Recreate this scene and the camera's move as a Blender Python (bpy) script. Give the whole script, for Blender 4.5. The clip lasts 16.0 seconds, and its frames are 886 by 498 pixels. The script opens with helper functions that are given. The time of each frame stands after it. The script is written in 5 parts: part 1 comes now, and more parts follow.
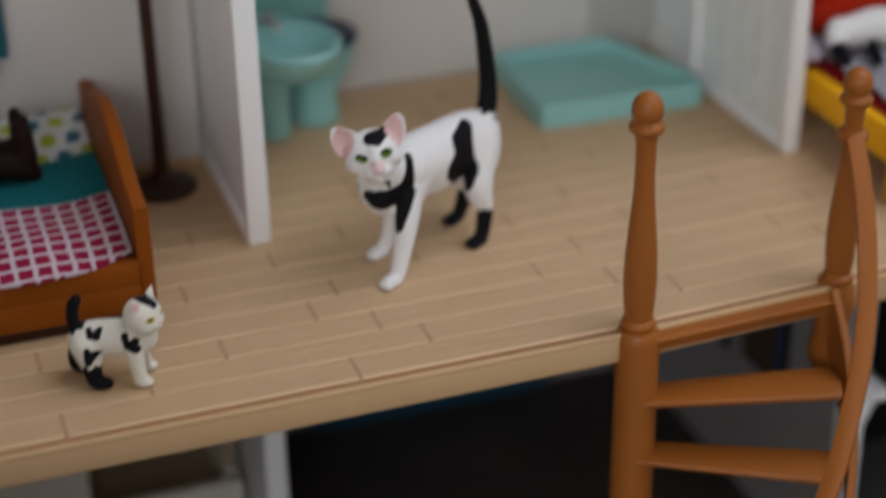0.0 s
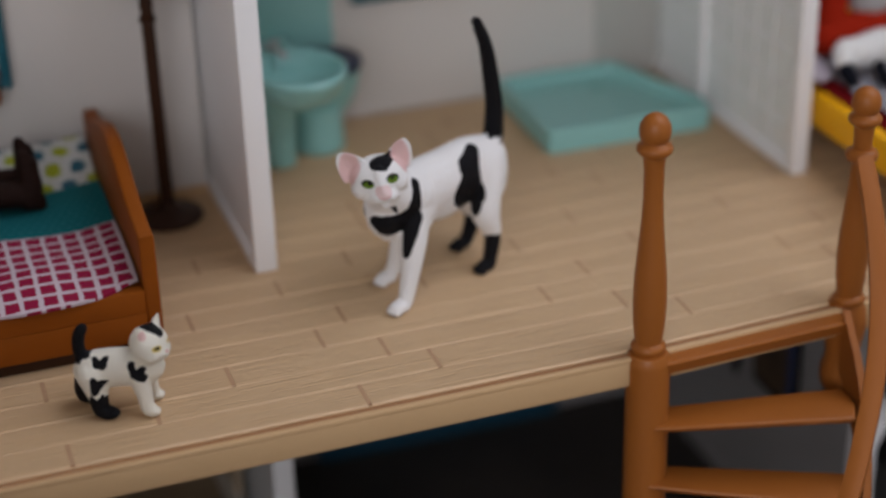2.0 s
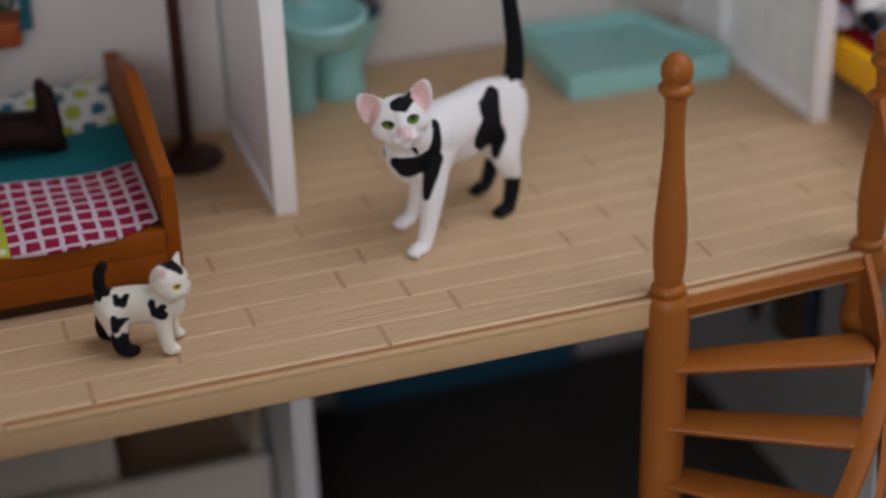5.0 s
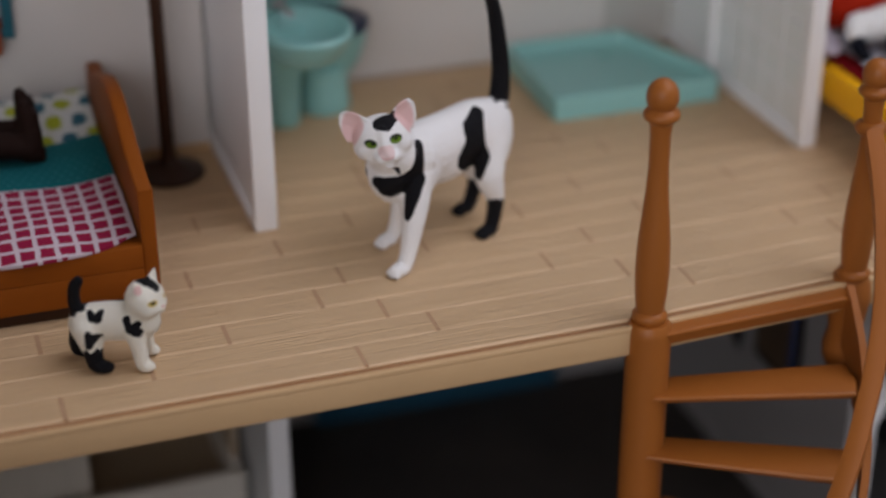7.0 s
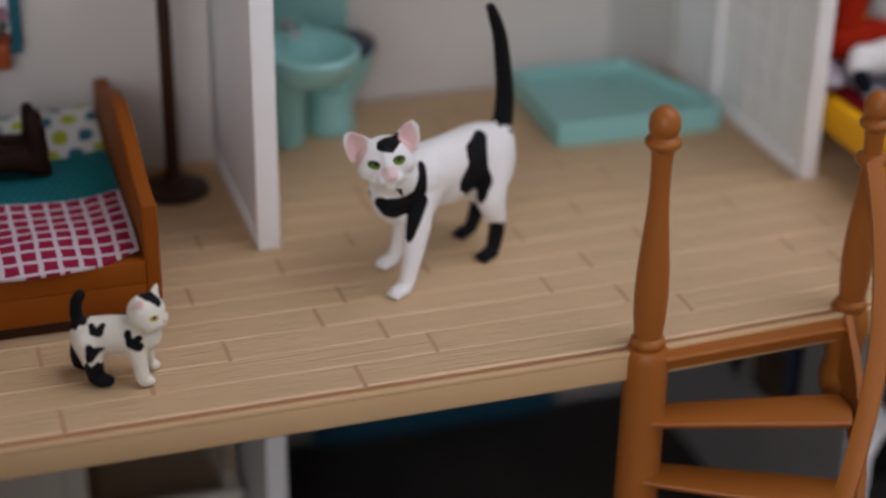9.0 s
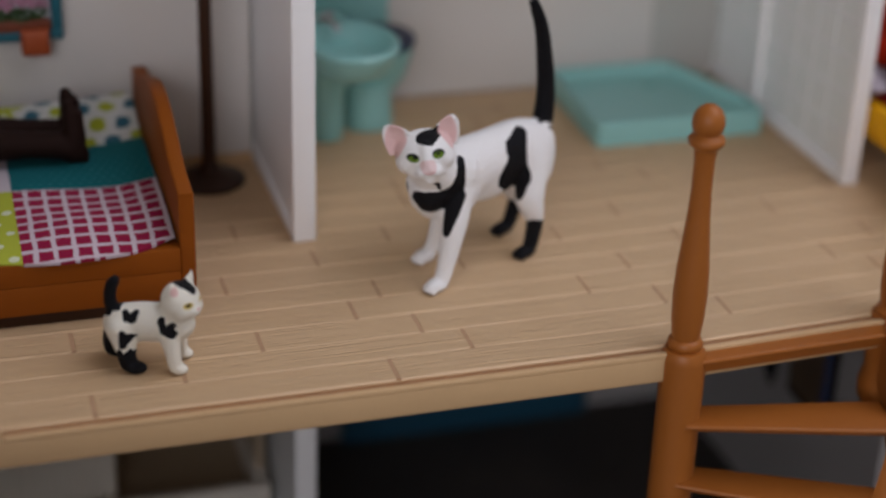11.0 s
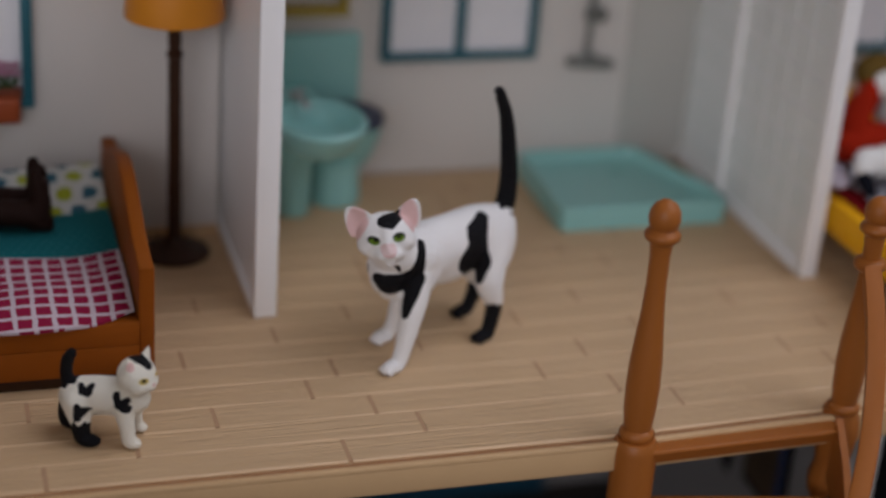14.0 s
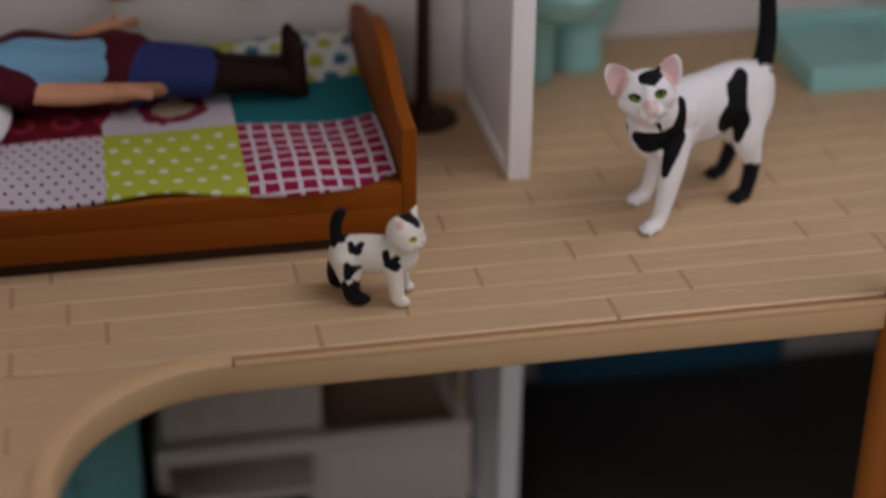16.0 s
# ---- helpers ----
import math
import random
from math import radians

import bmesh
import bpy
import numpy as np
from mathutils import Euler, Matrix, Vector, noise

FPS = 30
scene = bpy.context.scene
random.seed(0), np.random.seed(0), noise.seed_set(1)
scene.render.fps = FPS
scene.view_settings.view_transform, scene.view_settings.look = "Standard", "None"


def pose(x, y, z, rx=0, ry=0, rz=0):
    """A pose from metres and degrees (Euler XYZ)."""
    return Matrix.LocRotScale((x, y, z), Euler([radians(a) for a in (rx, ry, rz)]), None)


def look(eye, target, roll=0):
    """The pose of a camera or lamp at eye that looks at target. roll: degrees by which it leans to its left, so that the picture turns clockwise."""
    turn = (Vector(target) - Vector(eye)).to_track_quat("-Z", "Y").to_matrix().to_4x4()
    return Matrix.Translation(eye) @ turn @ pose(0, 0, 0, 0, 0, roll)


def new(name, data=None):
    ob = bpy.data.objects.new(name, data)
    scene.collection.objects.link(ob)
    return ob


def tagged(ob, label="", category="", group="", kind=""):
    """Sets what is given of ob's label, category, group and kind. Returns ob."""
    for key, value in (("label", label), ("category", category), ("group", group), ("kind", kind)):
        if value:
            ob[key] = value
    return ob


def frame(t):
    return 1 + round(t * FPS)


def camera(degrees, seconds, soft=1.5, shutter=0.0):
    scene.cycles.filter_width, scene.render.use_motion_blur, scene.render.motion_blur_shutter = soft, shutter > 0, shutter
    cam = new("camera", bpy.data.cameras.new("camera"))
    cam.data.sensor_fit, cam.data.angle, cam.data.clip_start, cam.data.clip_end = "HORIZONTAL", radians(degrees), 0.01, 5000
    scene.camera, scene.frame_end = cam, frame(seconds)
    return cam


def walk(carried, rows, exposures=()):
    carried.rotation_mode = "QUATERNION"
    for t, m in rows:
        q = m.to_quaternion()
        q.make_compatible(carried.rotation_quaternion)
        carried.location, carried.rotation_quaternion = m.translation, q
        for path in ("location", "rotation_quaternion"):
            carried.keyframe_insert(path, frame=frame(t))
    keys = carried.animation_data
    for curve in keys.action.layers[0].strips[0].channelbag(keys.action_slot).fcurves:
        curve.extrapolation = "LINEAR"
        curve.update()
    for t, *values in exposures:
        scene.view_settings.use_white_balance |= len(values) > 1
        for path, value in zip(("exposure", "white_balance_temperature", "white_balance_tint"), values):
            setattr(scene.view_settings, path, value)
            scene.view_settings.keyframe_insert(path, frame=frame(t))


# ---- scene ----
cam = camera(28.83, 16.0, soft=2.7, shutter=0.4)
cam.data.dof.use_dof = True
cam.data.dof.focus_distance = 0.361
cam.data.dof.aperture_fstop = 6.2
walk(cam, [
    (0, look((-0.07976, -0.35765, 0.19238), (0.03491, -0.02411, 0.00369), -0.90)),
    (0.2, look((-0.07357, -0.35624, 0.18694), (0.03011, -0.02216, -0.00706), -1.65)),
    (0.5, look((-0.07280, -0.34863, 0.18297), (0.04067, -0.01230, -0.00143), -0.66)),
    (1, look((-0.08046, -0.35460, 0.18615), (0.03142, -0.01727, 0.00260), -0.88)),
    (1.5, look((-0.07986, -0.35663, 0.18786), (0.03403, -0.01938, 0.00539), -1.96)),
    (2, look((-0.07946, -0.35618, 0.18981), (0.03499, -0.01887, 0.00781), -1.64)),
    (2.5, look((-0.07741, -0.35984, 0.19055), (0.04051, -0.02366, 0.00870), -1.26)),
    (2.7, look((-0.07719, -0.36133, 0.18753), (0.04348, -0.02653, 0.00493), -1.37)),
    (2.9, look((-0.07558, -0.36271, 0.18832), (0.04220, -0.02876, 0.00230), -1.70)),
    (3, look((-0.07642, -0.36251, 0.18830), (0.03900, -0.02771, 0.00232), -2.19)),
    (3.2, look((-0.07859, -0.36101, 0.18717), (0.03237, -0.02471, 0.00118), -2.07)),
    (3.5, look((-0.07979, -0.35967, 0.18796), (0.02891, -0.02354, 0.00035), -1.72)),
    (4, look((-0.08097, -0.35813, 0.18410), (0.02760, -0.02324, -0.00581), -1.78)),
    (6.5, look((-0.08098, -0.35822, 0.18656), (0.03166, -0.02280, -0.00000), -1.04)),
    (7, look((-0.07797, -0.35426, 0.18571), (0.03437, -0.01910, -0.00150), -0.19)),
    (7.5, look((-0.07883, -0.35670, 0.18550), (0.03396, -0.01767, 0.00567), 0.83)),
    (8, look((-0.07886, -0.35817, 0.18650), (0.03485, -0.01973, 0.00615), 0.91)),
    (10.5, look((-0.07767, -0.35439, 0.18289), (0.03037, -0.01509, 0.00068), 1.55)),
    (11, look((-0.07982, -0.35472, 0.18172), (0.02693, -0.01388, 0.00163), 1.95)),
    (11.5, look((-0.07934, -0.35444, 0.18149), (0.02616, -0.01360, 0.00067), 2.12)),
    (12, look((-0.07875, -0.35602, 0.18008), (0.02776, -0.01714, -0.00380), 2.31)),
    (12.5, look((-0.07734, -0.35603, 0.18249), (0.03480, -0.01662, 0.00296), 3.07)),
    (13, look((-0.07897, -0.35646, 0.18495), (0.03289, -0.01694, 0.00546), 4.05)),
    (13.5, look((-0.07522, -0.35755, 0.18534), (0.04084, -0.01835, 0.00793), 4.62)),
    (13.7, look((-0.07532, -0.35873, 0.18581), (0.03844, -0.01866, 0.00857), 4.34)),
    (14, look((-0.07616, -0.35676, 0.18825), (0.03636, -0.01139, 0.02074), 4.21)),
    (14.5, look((-0.07761, -0.35760, 0.18632), (0.03760, -0.01411, 0.01679), 4.57)),
    (15, look((-0.07986, -0.35468, 0.18530), (0.02777, -0.01196, 0.00936), 3.45)),
    (15.2, look((-0.08316, -0.35445, 0.18634), (0.01364, -0.01265, 0.00248), 3.84)),
    (15.5, look((-0.08670, -0.35566, 0.18371), (-0.00873, -0.00647, 0.00486), 1.17)),
    (15.8, look((-0.09228, -0.35729, 0.18000), (-0.02418, -0.00790, -0.00247), 0.27)),
    (16, look((-0.09375, -0.35417, 0.17979), (-0.02293, -0.00986, -0.01110), 0.65)),
], exposures=((0.0, 0.0, 6500, 5), (1.5, 0.0, 6500, 6), (2.5, 0.0, 6500, 10), (13.0, 0.0, 6500, 10), (13.5, -0.15, 6500, 10), (14.5, -0.24, 6500, 11), (15.4, -0.23, 6550, 12), (16.0, -0.26, 6780, 14)))

# ---------------------------------------------------------------- light
world = bpy.data.worlds.new("world")
scene.world = world
world.use_nodes = True
wnt = world.node_tree
sky = wnt.nodes.new("ShaderNodeTexSky")
sky.sky_type = "NISHITA"
sky.sun_disc = False
sky.sun_elevation, sky.sun_rotation = radians(38), radians(215)
wbg = wnt.nodes["Background"]
wbg.inputs[1].default_value = 0.12
wnt.links.new(sky.outputs[0], wbg.inputs[0])

def assumed_light(name, wide, high, watts, colour, m):
    """An added area lamp, as daylight from an unseen, assumed opening of the room."""
    data = bpy.data.lights.new(name, "AREA")
    data.shape, data.size, data.size_y = "RECTANGLE", wide, high
    data.energy, data.color = watts, colour
    new(name, data).matrix_world = m


# Both sources are assumed; neither opening is ever in view.
assumed_light("skylight", 1.7, 1.6, 21.5, (0.96, 0.93, 1.0), pose(1.08, -0.45, 1.285))
assumed_light("assumed_window", 1.3, 0.8, 14.5, (0.96, 0.93, 0.985), look((-1.05, -1.96, 0.82), (0.05, 0.0, 0.0)))

# ---------------------------------------------------------------- small tools
CM = 0.01
BASE = {}


def node_mat(name):
    m = bpy.data.materials.new(name)
    m.use_nodes = True
    return m, m.node_tree, m.node_tree.nodes["Principled BSDF"]


def mth(nt, op, a, b=None, c=None):
    n = nt.nodes.new("ShaderNodeMath")
    n.operation = op
    for i, v in enumerate((a, b, c)):
        if v is None:
            continue
        if isinstance(v, (int, float)):
            n.inputs[i].default_value = v
        else:
            nt.links.new(v, n.inputs[i])
    return n.outputs[0]


def mixc(nt, fac, a, b):
    n = nt.nodes.new("ShaderNodeMix")
    n.data_type = "RGBA"
    for i, v in ((0, fac), (6, a), (7, b)):
        if isinstance(v, (int, float)):
            n.inputs[i].default_value = v
        elif isinstance(v, tuple):
            n.inputs[i].default_value = (*v, 1)
        else:
            nt.links.new(v, n.inputs[i])
    return n.outputs[2]


def coords(nt, scale=(1, 1, 1), loc=(0, 0, 0), rnd=False):
    tc = nt.nodes.new("ShaderNodeTexCoord")
    mp = nt.nodes.new("ShaderNodeMapping")
    mp.inputs["Scale"].default_value = scale
    mp.inputs["Location"].default_value = loc
    nt.links.new(tc.outputs["Object"], mp.inputs[0])
    if rnd:
        oi = nt.nodes.new("ShaderNodeObjectInfo")
        add = nt.nodes.new("ShaderNodeVectorMath")
        add.operation = "ADD"
        cmb = nt.nodes.new("ShaderNodeCombineXYZ")
        nt.links.new(mth(nt, "MULTIPLY", oi.outputs["Random"], 37.0), cmb.inputs[0])
        nt.links.new(mth(nt, "MULTIPLY", oi.outputs["Random"], 11.0), cmb.inputs[1])
        nt.links.new(mp.outputs[0], add.inputs[0])
        nt.links.new(cmb.outputs[0], add.inputs[1])
        return add.outputs[0]
    return mp.outputs[0]


def noise_tex(nt, vec, scale, detail=3.0, rough=0.55):
    n = nt.nodes.new("ShaderNodeTexNoise")
    n.inputs["Scale"].default_value = scale
    n.inputs["Detail"].default_value = detail
    n.inputs["Roughness"].default_value = rough
    nt.links.new(vec, n.inputs["Vector"])
    return n.outputs["Fac"]


def relief(nt, bsdf, height, strength, dist=0.0004):
    b = nt.nodes.new("ShaderNodeBump")
    b.inputs["Strength"].default_value = strength
    b.inputs["Distance"].default_value = dist
    nt.links.new(height, b.inputs["Height"])
    nt.links.new(b.outputs[0], bsdf.inputs["Normal"])


def plastic(name, col, rough=0.45, var=0.12, fine=900.0, bump=0.12, stretch=(1, 1, 1), rnd=False, spec=0.5, metal=0.0):
    """Moulded plastic, paint or board: broad mottling, fine grain, light relief."""
    m, nt, b = node_mat(name)
    v = coords(nt, stretch, rnd=rnd)
    broad = noise_tex(nt, v, fine / 14.0, 3)
    grain = noise_tex(nt, v, fine, 4, 0.65)
    dark = tuple(c * (1 - var) for c in col)
    lite = tuple(min(1.0, c * (1 + var * 0.8)) for c in col)
    c1 = mixc(nt, broad, dark, lite)
    c2 = mixc(nt, mth(nt, "MULTIPLY", grain, 0.35), c1, tuple(c * (1 - var * 1.6) for c in col))
    nt.links.new(c2, b.inputs["Base Color"])
    nt.links.new(mth(nt, "MULTIPLY_ADD", broad, 0.16, rough - 0.08), b.inputs["Roughness"])
    b.inputs["Specular IOR Level"].default_value = spec
    b.inputs["Metallic"].default_value = metal
    relief(nt, b, grain, bump)
    return m


M_DECK = plastic("deck_plastic", (0.57, 0.375, 0.195), 0.42, 0.06, 1400, 0.10)
# Browner plastic: the shade in the end gaps is put into its colour.
M_ENDJOINT = plastic("end_joint_shade", (0.46, 0.28, 0.16), 0.6, 0.1)
M_GROOVE = plastic("groove_plastic", (0.34, 0.16, 0.065), 0.5, 0.08)


def plank_material():
    m, nt, b = node_mat("plank_plastic")
    v = coords(nt, (0.10, 1.0, 1.0), rnd=True)
    grain = noise_tex(nt, v, 1500, 6, 0.7)
    wav = nt.nodes.new("ShaderNodeTexWave")
    wav.bands_direction = "Y"
    wav.inputs["Scale"].default_value = 330
    wav.inputs["Distortion"].default_value = 9.0
    wav.inputs["Detail"].default_value = 3.0
    wav.inputs["Detail Scale"].default_value = 0.8
    nt.links.new(v, wav.inputs["Vector"])
    broad = noise_tex(nt, coords(nt), 70, 3)
    oi = nt.nodes.new("ShaderNodeObjectInfo")
    c = mixc(nt, broad, (0.578, 0.388, 0.212), (0.642, 0.440, 0.247))
    c = mixc(nt, mth(nt, "MULTIPLY", oi.outputs["Random"], 0.25), c, (0.57, 0.373, 0.198))
    streak = noise_tex(nt, coords(nt, (0.05, 1.0, 1.0), rnd=True), 650, 4, 0.6)
    h = mth(nt, "ADD", mth(nt, "ADD", mth(nt, "MULTIPLY", wav.outputs["Fac"], 0.5), mth(nt, "MULTIPLY", grain, 0.8)), mth(nt, "MULTIPLY", streak, 1.2))
    c = mixc(nt, mth(nt, "MULTIPLY", mth(nt, "SUBTRACT", h, 1.14), 0.58), c, (0.44, 0.275, 0.14))
    nt.links.new(c, b.inputs["Base Color"])
    b.inputs["Roughness"].default_value = 0.44
    relief(nt, b, h, 0.78, 0.0006)
    return m


M_PLANK = plank_material()
M_WALL = plastic("wall_paint", (0.67, 0.635, 0.60), 0.6, 0.035, 500, 0.06)
# Lower walls: one flat grey, darker than the upper walls.
M_LOWWALL = plastic("lower_wall_grey", (0.27, 0.255, 0.25), 0.65, 0.05, 500, 0.06)
M_WHITE = plastic("white_plastic", (0.885, 0.885, 0.89), 0.4, 0.03, 600, 0.05)
M_PANEL = plastic("shower_panel_plastic", (0.52, 0.51, 0.475), 0.45, 0.03, 500, 0.04)
M_TILE = plastic("tile_plastic", (0.83, 0.855, 0.84), 0.35, 0.035, 500, 0.04, rnd=True)
M_STAIR = plastic("stair_plastic", (0.335, 0.107, 0.018), 0.42, 0.12, 700, 0.10, (1, 1, 0.3), spec=0.3)
M_BEDWOOD = plastic("bed_plastic", (0.245, 0.063, 0.005), 0.5, 0.2, 500, 0.14, (0.15, 1, 1), spec=0.12)
M_AQUA = plastic("aqua_plastic", (0.285, 0.575, 0.545), 0.30, 0.05, 500, 0.04)
M_AQUADK = plastic("aqua_floor_plastic", (0.22, 0.49, 0.46), 0.42, 0.05, 500, 0.05)
M_NAVY = plastic("navy_plastic", (0.012, 0.02, 0.065), 0.35, 0.1)
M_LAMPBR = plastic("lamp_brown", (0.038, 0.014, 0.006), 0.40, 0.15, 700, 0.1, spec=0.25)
M_SHADE = plastic("shade_amber", (0.62, 0.225, 0.008), 0.5, 0.08, 700, 0.08)
M_TEAL = plastic("teal_frame", (0.012, 0.115, 0.155), 0.45, 0.12)
M_TEALCLOTH = plastic("teal_board", (0.17, 0.50, 0.50), 0.6, 0.12)
M_OLIVE = plastic("olive_yellow", (0.42, 0.30, 0.03), 0.5, 0.15)
M_POT = plastic("orange_pot", (0.34, 0.062, 0.012), 0.5, 0.15)
M_TROUGH = plastic("brown_trough", (0.16, 0.035, 0.012), 0.55, 0.2)
M_LEAF = plastic("leaf_green", (0.03, 0.07, 0.02), 0.6, 0.3)
M_PINK = plastic("petal_pink", (0.48, 0.24, 0.34), 0.6, 0.25)
M_CHROME = plastic("chrome", (0.55, 0.53, 0.53), 0.3, 0.05, metal=0.8)
M_GREYMET = plastic("grey_metal", (0.20, 0.21, 0.20), 0.4, 0.1, metal=0.5)
M_YELLOW = plastic("yellow_paint", (0.90, 0.45, 0.006), 0.4, 0.06, 500, 0.05, spec=0.3)
M_RED = plastic("red_cloth", (0.20, 0.006, 0.010), 0.9, 0.2, 1500, 0.3, spec=0.1)
M_REDTOY = plastic("red_felt", (0.33, 0.016, 0.004), 0.9, 0.25, 1800, 0.4, spec=0.1)
M_WHITECLOTH = plastic("white_plush", (0.74, 0.74, 0.72), 0.9, 0.06, 1600, 0.4)
M_BLACKCLOTH = plastic("black_plush", (0.006, 0.007, 0.012), 0.9, 0.2, 1600, 0.3, spec=0.1)
M_DARKFLOOR = plastic("dark_carpet", (0.049, 0.039, 0.033), 0.9, 0.8, 420, 0.9)
M_GREYFLOOR = plastic("grey_board", (0.035, 0.032, 0.029), 0.8, 0.15, 500, 0.2)
M_BLUE = plastic("deep_blue", (0.007, 0.055, 0.095), 0.55, 0.15, 700, 0.2)
M_CREAM = plastic("cream_wood", (0.66, 0.61, 0.53), 0.5, 0.06, 400, 0.08, (0.2, 1, 1))
M_SHELFDK = plastic("shelf_inside", (0.40, 0.31, 0.21), 0.7, 0.15, 400, 0.1)
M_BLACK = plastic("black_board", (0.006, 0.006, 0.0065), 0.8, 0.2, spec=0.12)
M_PILLOW = plastic("pillow_cloth", (0.70, 0.68, 0.66), 0.85, 0.05, 1200, 0.25)
M_ROOMWALL = plastic("room_wall", (0.66, 0.64, 0.60), 0.8, 0.04, 60, 0.05)
M_ROOMFLOOR = plastic("room_floor", (0.22, 0.15, 0.09), 0.6, 0.2, 60, 0.1, (0.2, 1, 1))
M_TABLE = plastic("table_top", (0.10, 0.085, 0.07), 0.6, 0.2, 200, 0.1)


def glass_material():
    m, nt, b = node_mat("pane_frosted")
    b.inputs["Base Color"].default_value = (0.62, 0.64, 0.70, 1)
    b.inputs["Roughness"].default_value = 0.25
    nt.links.new(mixc(nt, noise_tex(nt, coords(nt), 120, 3), (0.74, 0.75, 0.80), (0.84, 0.84, 0.86)), b.inputs["Base Color"])
    return m


M_PANE = glass_material()

# ---------------------------------------------------------------- mesh tools (all sizes in centimetres)


def box(x0, x1, y0, y1, z0, z1, bev=0.04, seg=2):
    bm = bmesh.new()
    bmesh.ops.create_cube(bm, size=1.0)
    for v in bm.verts:
        v.co = Vector(((x0 + x1) / 2 + v.co.x * (x1 - x0), (y0 + y1) / 2 + v.co.y * (y1 - y0), (z0 + z1) / 2 + v.co.z * (z1 - z0)))
    if bev:
        bev = min(bev, 0.45 * min(x1 - x0, y1 - y0, z1 - z0))
        bmesh.ops.bevel(bm, geom=bm.edges[:], offset=bev, segments=seg, affect="EDGES", profile=0.5)
    return bm


def frame_basis(d):
    d = d.normalized()
    a = Vector((0, 0, 1)) if abs(d.z) < 0.9 else Vector((1, 0, 0))
    u = d.cross(a).normalized()
    return u, d.cross(u).normalized()


def tube(points, radii, seg=16, squash=1.0, caps=True):
    """A tapered sweep through the points with rounded ends."""
    bm = bmesh.new()
    pts = [Vector(p) for p in points]
    rings = []
    u = None
    for i, p in enumerate(pts):
        d = (pts[min(i + 1, len(pts) - 1)] - pts[max(i - 1, 0)]).normalized()
        if u is None:
            u, w = frame_basis(d)
        else:
            u = (u - d * u.dot(d)).normalized()
            w = d.cross(u)
        stations = [(p, radii[i])]
        if caps and i == 0:
            stations = [(p - d * radii[i] * k, radii[i] * math.sqrt(max(0.02, 1 - k * k))) for k in (0.98, 0.8, 0.45)] + stations
        if caps and i == len(pts) - 1:
            stations = stations + [(p + d * radii[i] * k, radii[i] * math.sqrt(max(0.02, 1 - k * k))) for k in (0.45, 0.8, 0.98)]
        for q, r in stations:
            rings.append([bm.verts.new(q + (u * math.cos(2 * math.pi * k / seg) + w * math.sin(2 * math.pi * k / seg)) * r) for k in range(seg)])
    for a, b in zip(rings, rings[1:]):
        for k in range(seg):
            bm.faces.new((a[k], a[(k + 1) % seg], b[(k + 1) % seg], b[k]))
    bm.faces.new(rings[0][::-1])
    bm.faces.new(rings[-1])
    bmesh.ops.recalc_face_normals(bm, faces=bm.faces[:])
    if squash != 1.0:
        for v in bm.verts:
            v.co.y *= squash
    return bm


def smooth_path(points, radii, n=6):
    """More stations along a chain of points (Catmull-Rom)."""
    P = [Vector(p) for p in points]
    out, rad = [], []
    for i in range(len(P) - 1):
        p0, p1, p2, p3 = P[max(i - 1, 0)], P[i], P[i + 1], P[min(i + 2, len(P) - 1)]
        for k in range(n):
            t = k / n
            out.append(0.5 * (2 * p1 + (p2 - p0) * t + (2 * p0 - 5 * p1 + 4 * p2 - p3) * t * t + (3 * p1 - p0 - 3 * p2 + p3) * t ** 3))
            rad.append(radii[i] + (radii[i + 1] - radii[i]) * t)
    return out + [P[-1]], rad + [radii[-1]]


def lathe(profile, cx=0.0, cy=0.0, seg=32, sx=1.0, sy=1.0):
    bm = bmesh.new()
    rings = []
    for r, z in profile:
        rings.append([bm.verts.new((cx + sx * max(r, 0.002) * math.cos(2 * math.pi * k / seg), cy + sy * max(r, 0.002) * math.sin(2 * math.pi * k / seg), z)) for k in range(seg)])
    for a, b in zip(rings, rings[1:]):
        for k in range(seg):
            bm.faces.new((a[k], a[(k + 1) % seg], b[(k + 1) % seg], b[k]))
    bm.faces.new(rings[0][::-1])
    bm.faces.new(rings[-1])
    bmesh.ops.recalc_face_normals(bm, faces=bm.faces[:])
    return bm


def prism(outline, lo, hi, axis="z", bev=0.0, seg=2):
    """An outline pushed out along an axis, its rims rounded."""
    bm = bmesh.new()

    def put(a, b, h):
        return {"z": (a, b, h), "x": (h, a, b), "y": (a, h, b)}[axis]

    low = [bm.verts.new(put(a, b, lo)) for a, b in outline]
    top = [bm.verts.new(put(a, b, hi)) for a, b in outline]
    n = len(outline)
    f1, f2 = bm.faces.new(low[::-1]), bm.faces.new(top)
    for k in range(n):
        bm.faces.new((low[k], low[(k + 1) % n], top[(k + 1) % n], top[k]))
    bmesh.ops.recalc_face_normals(bm, faces=bm.faces[:])
    if bev:
        rim = [e for e in bm.edges if e in set(f1.edges) | set(f2.edges)]
        bmesh.ops.bevel(bm, geom=rim, offset=bev, segments=seg, affect="EDGES", profile=0.5)
    return bm


def ball(c, r, seg=20):
    bm = bmesh.new()
    bmesh.ops.create_uvsphere(bm, u_segments=seg, v_segments=seg // 2 + 2, radius=1.0)
    r = r if isinstance(r, tuple) else (r, r, r)
    for v in bm.verts:
        v.co = Vector((c[0] + v.co.x * r[0], c[1] + v.co.y * r[1], c[2] + v.co.z * r[2]))
    return bm


